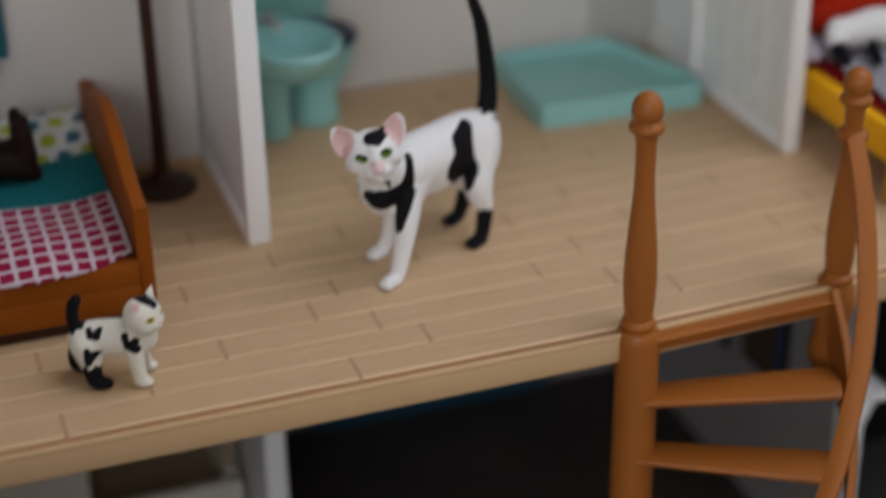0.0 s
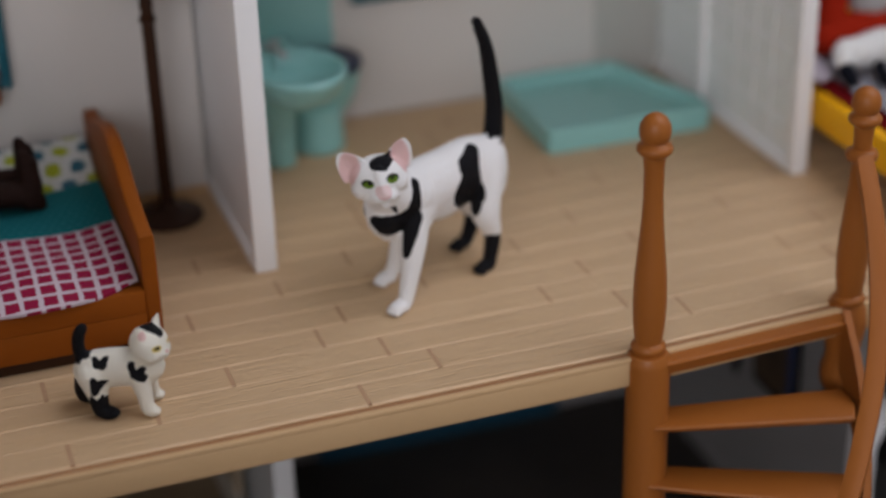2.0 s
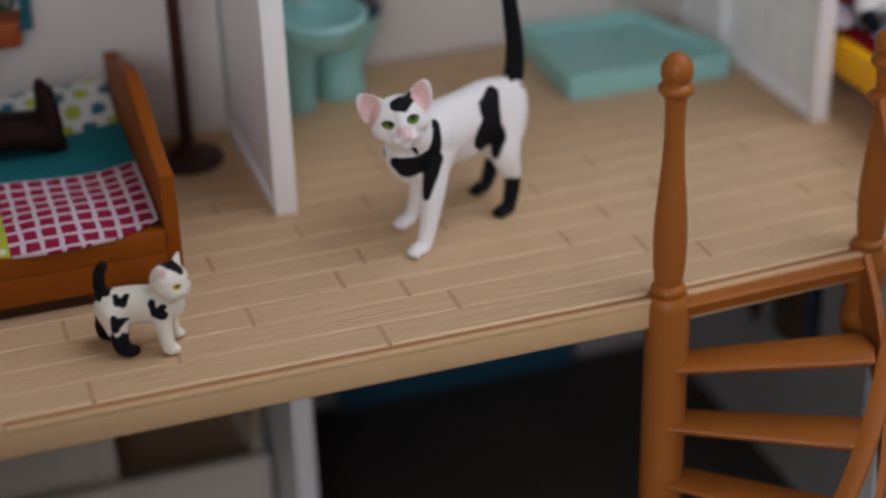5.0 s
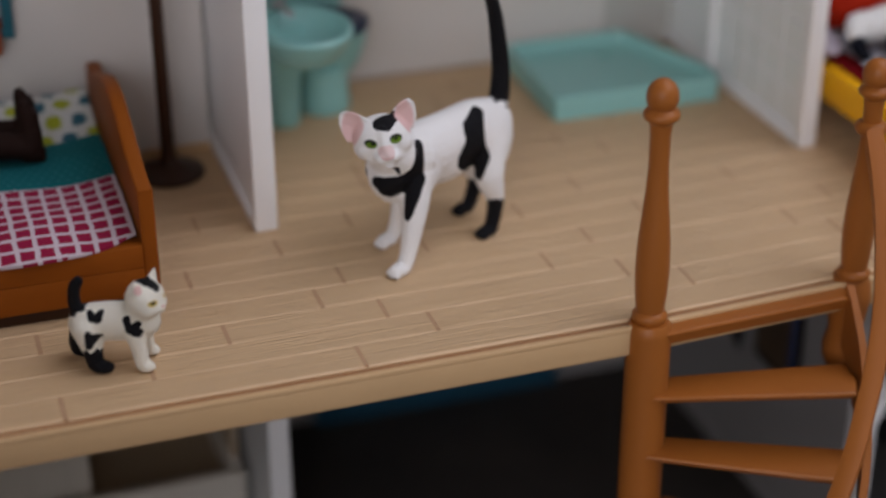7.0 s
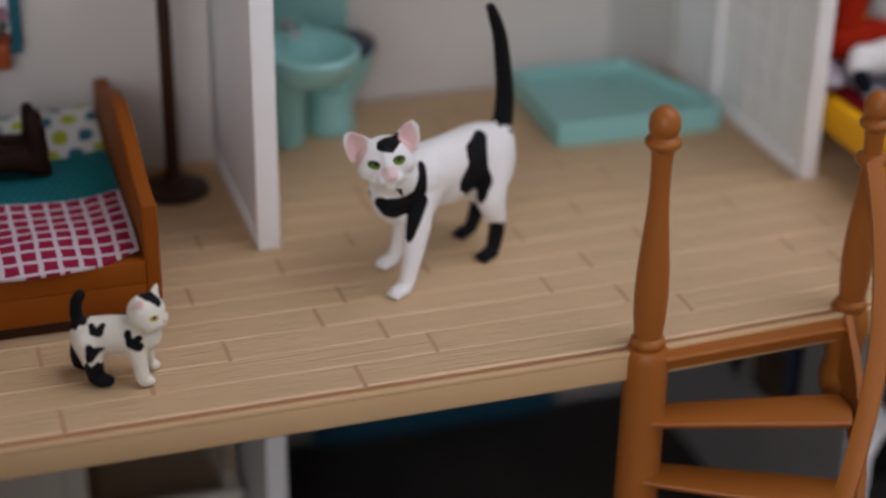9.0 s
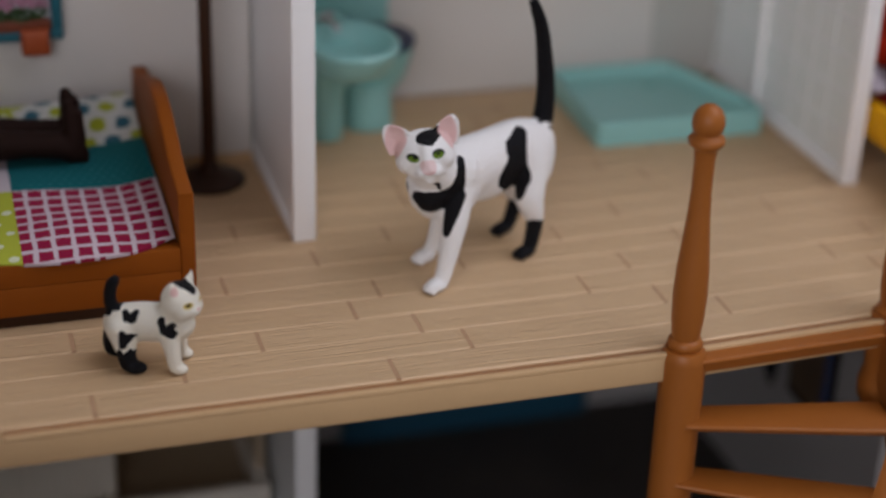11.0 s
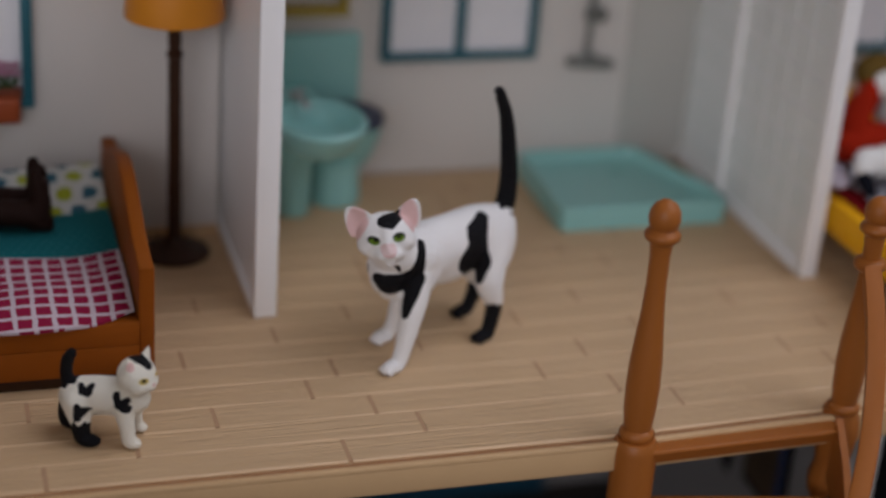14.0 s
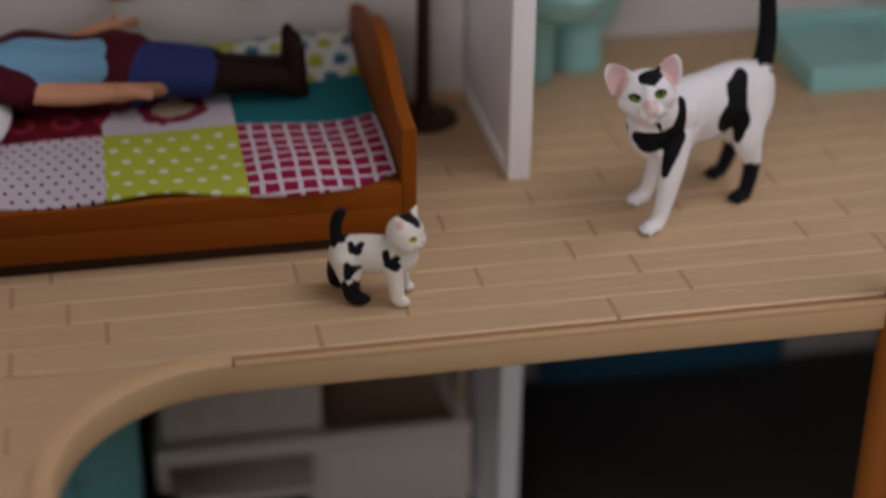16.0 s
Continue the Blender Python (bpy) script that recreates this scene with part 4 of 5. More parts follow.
def plush():
    o = thing("plush_toy", (17, 1.2, 2.1), "white plush toy with black paws lying on the yellow bed", "toy")
    part("body", joined(tube(*smooth_path([(19.2, 0.9, 2.72), (17.8, 0.95, 2.74), (16.8, 1.0, 2.78), (15.85, 1.0, 2.72)], [0.46, 0.44, 0.52, 0.36]), 20),
                        tube(*smooth_path([(15.95, 1.0, 2.86), (15.70, 0.98, 2.86), (15.57, 0.80, 2.66)], [0.30, 0.30, 0.27]), 14)), M_WHITECLOTH, o)
    part("paw", tube(*smooth_path([(15.56, 0.74, 2.58), (15.53, 0.48, 2.40), (15.50, 0.20, 2.30)], [0.22, 0.21, 0.18]), 14), M_BLACKCLOTH, o, "black plush paw")
    part("paw", tube(*smooth_path([(16.52, 0.60, 2.48), (16.40, 0.25, 2.38), (16.28, -0.15, 2.34)], [0.17, 0.17, 0.15]), 14), M_BLACKCLOTH, o, "black plush paw")
    # a seated red toy: coat with two sleeves, grey front, white face, brown hair
    o = thing("red_plush_toy", (17, 2.5, 2.2), "red felt toy with a grey front, white face and brown hair", "toy")
    part("coat", joined(tube(*smooth_path([(15.9, 2.3, 2.75), (17.0, 2.3, 2.80), (18.6, 2.35, 2.75)], [0.50, 0.58, 0.5]), 18),
                        tube(*smooth_path([(16.2, 2.35, 2.9), (16.15, 2.5, 3.5), (16.45, 2.55, 4.2)], [0.46, 0.42, 0.36]), 16),
                        tube(*smooth_path([(18.3, 2.4, 2.9), (18.35, 2.5, 3.5), (18.1, 2.6, 4.2)], [0.46, 0.42, 0.36]), 16)), M_REDTOY, o)
    part("front", ball((17.35, 2.5, 3.55), (0.62, 0.45, 0.55), 20), plastic("grey_felt", (0.36, 0.35, 0.34), 0.9, 0.12, 1600, 0.3), o, "grey felt front")
    part("face", ball((16.82, 2.50, 4.36), (0.44, 0.40, 0.40), 20), M_WHITECLOTH, o, "white plush face")
    part("hair", joined(ball((16.75, 2.86, 4.62), (0.66, 0.42, 0.50), 20), ball((16.40, 2.72, 4.52), (0.30, 0.30, 0.34), 16)), plastic("brown_felt", (0.14, 0.085, 0.02), 0.9, 0.3, 1600, 0.4, spec=0.1), o, "olive-brown felt hair")
    part("ear", ball((16.12, 2.62, 4.10), (0.20, 0.18, 0.26), 14), plastic("pink_felt", (0.36, 0.15, 0.10), 0.9, 0.2, 1600, 0.3), o, "dull pink felt ear")


plush()
solo("folded_cloth", ball((15.0, 2.2, 2.25), (0.55, 1.5, 0.30), 20), plastic("lilac_cloth", (0.42, 0.37, 0.42), 0.85, 0.2, 900, 0.4), "crumpled lilac-grey cloth on the mattress", "cloth", (15.0, 2.2, 2.0))

# Plain dark brown box filling the corner behind the yellow bed.
cabinet = thing("cabinet", (15.4, 5.9, 0), "dark brown box behind the yellow bed", "cabinet")
part("body", box(14.5, 16.1, 5.35, 6.58, 0.0, 3.3, 0.05), M_LAMPBR, cabinet)
part("door", box(14.6, 16.0, 5.26, 5.35, 0.2, 3.1, 0.03), M_LAMPBR, cabinet)
part("top_board", box(14.42, 16.2, 5.2, 6.58, 3.3, 3.45, 0.04), M_LAMPBR, cabinet)

# ---------------------------------------------------------------- staircase
def baluster_profile():
    return [(0.0, 0.06), (0.40, 0.06), (0.44, 0.12), (0.44, 0.20), (0.40, 0.26), (0.34, 0.30), (0.36, 0.40), (0.40, 0.75), (0.425, 1.3), (0.40, 1.9), (0.34, 2.5), (0.28, 3.1), (0.245, 3.7), (0.25, 4.35),
            (0.28, 4.62), (0.36, 4.68), (0.43, 4.74), (0.44, 4.82), (0.40, 4.88), (0.33, 4.92), (0.30, 4.96), (0.36, 5.02), (0.39, 5.15), (0.37, 5.32), (0.28, 5.46), (0.14, 5.55), (0.0, 5.57)]


NEWEL = (6.45, -6.95)
RADIUS = 4.55


def stair():
    o = thing("spiral_staircase", (NEWEL[0], NEWEL[1], LOW), "brown plastic spiral staircase with turned posts and open treads", "staircase")
    nx, ny = NEWEL
    part("newel_post", lathe(baluster_profile(), nx, ny + 0.22, 32, 0.86, 0.86), M_STAIR, o)
    part("newel_column", lathe([(0.0, LOW), (0.49, LOW), (0.485, -0.20), (0.47, -0.04), (0.41, 0.06), (0.0, 0.06)], nx - 0.02, ny + 0.16, 32), M_STAIR, o)
    ex, ey = 11.42, -6.45
    part("end_post", lathe([(r, z * 0.94) for r, z in baluster_profile()], ex + 0.12, ey, 32, 0.82, 0.82), M_STAIR, o)
    part("rail_collar", lathe([(0.0, 3.52), (0.25, 3.52), (0.33, 3.58), (0.36, 3.67), (0.33, 3.76), (0.24, 3.82), (0.0, 3.82)], ex + 0.12, ey, 28), M_STAIR, o)
    part("post_drop", lathe([(0.0, -2.5), (0.22, -2.45), (0.34, -2.3), (0.46, -2.05), (0.48, -1.7), (0.38, -1.3), (0.44, -0.9), (0.50, -0.5), (0.45, -0.12), (0.38, 0.06), (0, 0.06)], ex + 0.14, ey + 0.1, 28), M_STAIR, o)
    board = prism([(nx, ny + 0.1), (ex - 0.17, ey + 0.1), (ex - 0.24, ey - 0.62), (nx, ny - 0.27)], -0.46, -0.07, "z", 0.07, 3)
    for v in board.verts:
        if v.co.z < -0.2 and v.co.y < ny + 0.09 + (ey - ny) * (v.co.x - nx) / (ex - nx):
            v.co.y += 0.13
    part("landing", board, M_STAIR, o)
    for k in range(1, 8):
        a = radians(-14.0 - 15.0 * (k - 1))
        ux, uy = math.cos(a), math.sin(a)
        z = -0.06 - 1.50 * k
        outl = [(nx + u * ux - v * uy, ny + u * uy + v * ux) for u, v in ((0.36, 0.48), (4.50, 0.70), (4.60, 0.1), (4.42, -0.56), (0.02, -0.38))]
        board = prism(outl, max(z - 0.24, LOW + 0.01), max(z, LOW + 0.25), "z", 0.07, 3)
        middle = max(z, LOW + 0.25) - 0.10
        for v in board.verts:
            if v.co.z < middle:
                across = (v.co.y - ny) * ux - (v.co.x - nx) * uy
                shift = 0.12 if across < 0 else -0.12
                v.co.x, v.co.y = v.co.x - uy * shift, v.co.y + ux * shift
        part("tread", board, M_STAIR, o)
    # outer handrail and string, falling round the newel
    hp = []
    for k in range(0, 45):
        th = radians(3.0 * k)
        zz = 3.68 - 0.3 * k - 0.38 * min(1.0, k / 7.0)
        r = RADIUS + 0.05 + 0.27 * max(0.0, 1.0 - k / 14.0)
        hp.append((nx + r * math.cos(th), ny - r * math.sin(th), max(zz, LOW + 0.3)))
    hb = bmesh.new()
    prof = [(-0.10, -0.16), (-0.05, -0.21), (0.05, -0.21), (0.10, -0.16), (0.11, 0.0), (0.10, 0.16), (0.05, 0.21), (-0.05, 0.21), (-0.10, 0.16), (-0.11, 0.0)]
    loops = []
    for x, y, z in hp:
        out = Vector((x - nx, y - ny, 0)).normalized()
        loops.append([hb.verts.new(Vector((x, y, z)) + out * (u * 2.0 - 0.02) + Vector((0, 0, w))) for u, w in prof])
    for a, b in zip(loops, loops[1:]):
        for j in range(len(prof)):
            hb.faces.new((a[j], b[j], b[(j + 1) % len(prof)], a[(j + 1) % len(prof)]))
    hb.faces.new(loops[0]), hb.faces.new(loops[-1][::-1])
    bmesh.ops.recalc_face_normals(hb, faces=hb.faces[:])
    part("handrail", hb, M_STAIR, o)
    bm = bmesh.new()
    rows = []
    for k in range(0, 46):
        th = radians(3.0 * k)
        top = 0.15 - 3.0 * k / 15.0 * 1.5
        lo = max(top - 1.5, LOW + 0.02)
        top = max(top, lo + 0.1)
        rr = []
        for r, z in ((RADIUS + 0.10, lo), (RADIUS + 0.27, lo), (RADIUS + 0.27, top), (RADIUS + 0.10, top)):
            rr.append(bm.verts.new((nx + r * math.cos(th), ny - r * math.sin(th), z)))
        rows.append(rr)
    for a, b in zip(rows, rows[1:]):
        for j in range(4):
            bm.faces.new((a[j], b[j], b[(j + 1) % 4], a[(j + 1) % 4]))
    bm.faces.new(rows[0]), bm.faces.new(rows[-1][::-1])
    bmesh.ops.recalc_face_normals(bm, faces=bm.faces[:])
    part("string", bm, M_STAIR, o)


stair()

# ---------------------------------------------------------------- lower storey
bench = thing("bench", (6.6, 8.1, LOW), "long deep-blue bench against the lower back wall", "bench")
part("bench_front", box(2.6, 10.6, 7.95, 8.34, LOW, LOW + 3.4, 0.1, 3), M_BLUE, bench)
part("bench_top", box(2.5, 10.7, 7.9, 8.34, LOW + 3.4, LOW + 3.8, 0.1), M_BLUE, bench)


def dresser():
    x0, x1, y0, y1 = -9.25, -0.75, 2.4, 6.8
    o = thing("dresser", ((x0 + x1) / 2, 4.5, LOW), "cream toy dresser with an open upper tray and compartments", "dresser")
    top = -8.3
    xm = -4.9
    part("side_panel", box(x0, x0 + 0.35, y0, y1, LOW, top, 0.05), M_CREAM, o)
    part("side_panel", box(x1 - 0.35, x1, y0, y1, LOW, top, 0.05), M_CREAM, o)
    part("divider", box(xm - 0.15, xm + 0.15, y0, y1, LOW, top, 0.05), M_CREAM, o)
    part("back_panel", box(x0 + 0.35, x1 - 0.35, y1 - 0.3, y1, LOW, top, 0.0), M_SHELFDK, o)
    part("shelf", box(x0 + 0.35, x1 - 0.35, y0 + 0.1, y1 - 0.3, LOW + 0.9, LOW + 1.15, 0.03), M_CREAM, o)
    part("front_rail", box(x0, x1, y0 - 0.12, y0 + 0.22, top - 0.5, top, 0.05), M_CREAM, o)
    hutch = part("hutch_panel", box(x0 + 0.2, xm + 0.15, y0 + 0.5, y0 + 0.75, top - 0.2, top + 4.2, 0.05), M_CREAM, o)
    for k in range(5):
        part("batten", box(x0 + 0.35 + k * 0.88, x0 + 0.47 + k * 0.88, y0 + 0.42, y0 + 0.5, top, top + 4.2, 0.02), M_CREAM, hutch)
    part("tall_back", box(xm + 0.15, x1, y1 - 0.6, y1 - 0.31, top - 0.7, top + 4.2, 0.03), M_SHELFDK, o)
    part("tall_side", box(x1 - 0.25, x1, y0 + 0.7, y1 - 0.62, top + 0.02, top + 4.2, 0.03), M_SHELFDK, o)
    part("drawer_front", box(xm + 0.15, x1 - 0.35, y0 - 0.02, y0 + 0.20, LOW + 0.2, top - 0.51, 0.04), M_CREAM, o)
    part("tray_floor", box(xm + 0.15, x1 - 0.35, y0 + 0.22, y1 - 0.3, top - 0.9, top - 0.75, 0.0), M_SHELFDK, o)


dresser()
cupboard = thing("cupboard", (-11.2, 3.0, LOW), "teal toy cupboard standing on the lower floor", "cupboard")
part("body", box(-12.8, -9.62, 1.3, 5.0, LOW, LOW + 5.6, 0.08), M_TEALCLOTH, cupboard)
part("cornice", box(-12.95, -9.6, 1.05, 5.1, LOW + 5.6, LOW + 5.9, 0.06), M_TEALCLOTH, cupboard)
for cx in (-12.7, -11.2):
    door = part("door", box(cx, cx + 1.42, 1.18, 1.3, LOW + 0.2, LOW + 5.5, 0.05), M_TEALCLOTH, cupboard)
    part("knob", ball((cx + (1.25 if cx < -12 else 0.17), 1.12, LOW + 3.0), 0.09, 10), M_CHROME, door)
solo("black_stool", joined(lathe([(0, LOW), (0.5, LOW), (0.55, LOW + 0.2), (0.18, LOW + 0.5), (0.16, LOW + 1.7), (0.6, LOW + 1.9), (0.62, LOW + 2.1), (0, LOW + 2.15)], -9.25, 1.0, 24)), M_BLACK, "small black stool beside the dresser", "stool", (-9.25, 1.0, LOW))


def picture():
    o = thing("wall_picture", (13.72, 0.3, -6.4), "dark blue and brown picture hung on the lower partition", "picture")
    part("picture_frame", box(13.70, 13.80, -1.18, 1.18, -6.75, -3.9, 0.03), M_BLACK, o)
    part("picture_sheet", box(13.66, 13.70, -1.0, 1.0, -6.5, -4.1, 0.0), plastic("picture_print", (0.10, 0.06, 0.03), 0.5, 0.75, 1800, 0.0), o)
    part("picture_band", box(13.64, 13.66, -1.0, -0.75, -6.5, -4.1, 0.0), plastic("picture_blue", (0.012, 0.04, 0.14), 0.5, 0.3), o)
    solo("pennant", prism([(3.0, -6.4), (1.8, -5.9), (2.16, -7.2)], 13.70, 13.80, "x", 0.0), M_BLACK, "small dark pennant on the lower partition", "pennant", (13.75, 2.3, -6.4))


picture()
shelf = thing("bracket_shelf", (14.95, -3.2, -5.2), "white bracket shelf on the lower partition", "shelf")
part("board", box(14.69, 15.22, -3.9, -2.6, -5.55, -5.33, 0.05), M_WHITE, shelf)
part("bracket", prism([(14.69, -6.5), (15.1, -5.55), (14.69, -5.55)], -3.6, -3.35, "y", 0.02), M_WHITE, shelf)

# ---------------------------------------------------------------- the two cat figurines
def figurine(name, bm, material, label, at, rz, voxel):
    ob = solo(name, bm, material, label, "figurine", (0, 0, 0))
    ob.matrix_world = Matrix.Translation(Vector(at) * CM) @ Matrix.Rotation(radians(rz), 4, "Z")
    rm = ob.modifiers.new("fuse", "REMESH")
    rm.mode, rm.voxel_size, rm.use_smooth_shade = "VOXEL", voxel * CM, True
    sm = ob.modifiers.new("soften", "SMOOTH")
    sm.factor, sm.iterations = 0.5, 11
    return ob


BLACK, PINK, GREEN, AMBER = (0.005, 0.005, 0.007), (0.76, 0.52, 0.50), (0.12, 0.21, 0.015), (0.55, 0.36, 0.04)
WHITE = (0.88, 0.87, 0.86)
CREAM = (0.82, 0.785, 0.68)


def head_frame(centre, yaw, pitch, roll):
    """A frame for a head: x along the nose, y to the cat's left, z up."""
    return Matrix.Translation(centre) @ Matrix.Rotation(radians(yaw), 4, "Z") @ Matrix.Rotation(radians(-pitch), 4, "Y") @ Matrix.Rotation(radians(roll), 4, "X")


def ear_shell(inner, outer, tip, deep=0.17, thick=0.09):
    """A cupped ear: a curved three-cornered sheet with rounded tip, given by its corners in the head's frame."""
    I, O, T = Vector(inner), Vector(outer), Vector(tip)
    n, m = 12, 12
    mid = (I + O) / 2
    bm = bmesh.new()
    sides = []
    for back in (0.0, 1.0):
        rows = []
        for j in range(m + 1):
            h = j / m
            wide = math.sqrt(max(0.0, 1 - h ** 2.2)) * (1 - 0.22 * h)
            row = []
            for i in range(n + 1):
                u = i / n - 0.5
                p = mid + (O - I) * u * max(wide, 0.05) + (T - mid) * h
                p.x -= deep * (1 - 4 * u * u) * (1 - 0.75 * h) + back * thick
                row.append(bm.verts.new(p))
            rows.append(row)
        sides.append(rows)
    f, r = sides
    for j in range(m):
        for i in range(n):
            bm.faces.new((f[j][i], f[j][i + 1], f[j + 1][i + 1], f[j + 1][i]))
            bm.faces.new((r[j][i], r[j + 1][i], r[j + 1][i + 1], r[j][i + 1]))
    for j in range(m):
        for i in (0, n):
            bm.faces.new((f[j][i], f[j + 1][i], r[j + 1][i], r[j][i]))
    for i in range(n):
        for j in (0, m):
            bm.faces.new((f[j][i], f[j][i + 1], r[j][i + 1], r[j][i]))
    bmesh.ops.recalc_face_normals(bm, faces=bm.faces[:])
    return bm


def grown_cat():
    H = head_frame((1.72, 0.12, 3.20), 56, 5, 9)
    bits = [
        # trunk: loin, ribs, shoulders, haunches
        tube(*smooth_path([(-1.66, 0, 2.48), (-1.1, 0, 2.50), (-0.2, 0, 2.46), (0.6, 0, 2.42), (1.15, 0, 2.42)], [0.62, 0.72, 0.71, 0.76, 0.64]), 24, 0.80),
        ball((0.72, 0.30, 2.24), (0.52, 0.34, 0.72), 18),
        ball((0.78, -0.30, 2.24), (0.52, 0.34, 0.70), 18),
        ball((-1.42, 0.26, 2.18), (0.66, 0.40, 0.78), 18),
        ball((-1.42, -0.26, 2.18), (0.64, 0.38, 0.76), 18),
        ball((-1.58, 0.08, 2.22), (0.66, 0.50, 0.84), 18),
        ball((-1.62, 0.18, 2.02), (0.50, 0.40, 0.60), 18),
        ball((-0.25, 0.0, 2.24), (1.15, 0.52, 0.74), 22),
        # neck and chest
        tube(*smooth_path([(0.80, 0.0, 2.5), (1.32, 0.06, 2.72), (1.62, 0.12, 2.96)], [0.70, 0.58, 0.52]), 20),
        tube(*smooth_path([(1.0, 0.03, 2.3), (1.48, 0.02, 2.16), (1.36, -0.02, 1.80)], [0.54, 0.46, 0.32]), 16),
        ball((1.52, -0.22, 2.30), (0.34, 0.30, 0.40), 14),
        # fore legs
        tube(*smooth_path([(0.84, 0.34, 2.15), (1.08, 0.46, 1.48), (1.24, 0.54, 0.98), (1.40, 0.58, 0.5), (1.52, 0.61, 0.22)], [0.36, 0.32, 0.25, 0.20, 0.18]), 16),
        ball((1.68, 0.62, 0.15), (0.30, 0.21, 0.155), 16),
        tube(*smooth_path([(0.88, -0.30, 2.1), (0.68, -0.46, 1.2), (0.72, -0.58, 0.48), (0.82, -0.63, 0.2)], [0.34, 0.22, 0.18, 0.17]), 16),
        ball((0.95, -0.64, 0.15), (0.31, 0.21, 0.155), 16),
        # hind legs
        tube(*smooth_path([(-1.44, 0.30, 2.2), (-1.22, 0.48, 1.46), (-1.34, 0.58, 0.86), (-1.20, 0.61, 0.22)], [0.42, 0.36, 0.205, 0.17]), 16),
        ball((-1.06, 0.62, 0.14), (0.30, 0.20, 0.145), 16),
        tube(*smooth_path([(-1.52, -0.28, 2.2), (-1.52, -0.46, 1.45), (-1.85, -0.58, 0.85), (-1.68, -0.62, 0.22)], [0.42, 0.34, 0.20, 0.17]), 16),
        ball((-1.50, -0.62, 0.14), (0.30, 0.20, 0.145), 16),
        # tail
        tube(*smooth_path([(-1.74, 0, 2.62), (-1.98, 0, 3.0), (-2.04, 0, 3.7), (-1.94, 0, 4.5), (-1.78, 0, 5.3), (-1.50, 0, 5.92)], [0.32, 0.25, 0.22, 0.195, 0.165, 0.125]), 14),
        # skull, brow, cheeks, muzzle, chin
        turned(ball((-0.02, 0, 0.02), (0.56, 0.64, 0.50), 28), H),
        turned(tube([(0.36, 0, 0.26), (0.48, 0, 0.06), (0.58, 0, -0.12)], [0.16, 0.13, 0.10], 14), H),
        turned(ball((0.42, 0, -0.20), (0.28, 0.20, 0.20), 18), H),
        turned(ball((0.46, 0.13, -0.28), (0.21, 0.17, 0.15), 14), H),
        turned(ball((0.46, -0.13, -0.28), (0.21, 0.17, 0.15), 14), H),
        turned(ball((0.38, 0, -0.44), (0.22, 0.18, 0.17), 16), H),
        turned(ball((0.08, 0.36, -0.10), (0.34, 0.30, 0.29), 16), H),
        turned(ball((0.08, -0.36, -0.10), (0.34, 0.30, 0.29), 16), H),
        turned(ball((0.16, 0.20, -0.33), (0.28, 0.25, 0.21), 16), H),
        turned(ball((0.16, -0.20, -0.33), (0.28, 0.25, 0.21), 16), H),
    ]
    bits.append(turned(ear_shell((0.12, 0.16, 0.38), (0.02, 0.74, 0.02), (-0.02, 0.76, 0.72)), H))
    bits.append(turned(ear_shell((0.12, -0.12, 0.38), (0.02, -0.74, 0.02), (-0.02, -0.75, 0.74)), H))
    for px, py in ((1.68, 0.62), (0.95, -0.64), (-1.06, 0.62), (-1.50, -0.62)):
        for k in (-1.5, -0.5, 0.5, 1.5):
            bits.append(ball((px + 0.25 - 0.03 * abs(k), py + 0.092 * k, 0.085), (0.12, 0.062, 0.085), 10))

    def on(x, y, z):
        v = H @ Vector((x, y, z))
        return (v.x, v.y, v.z)

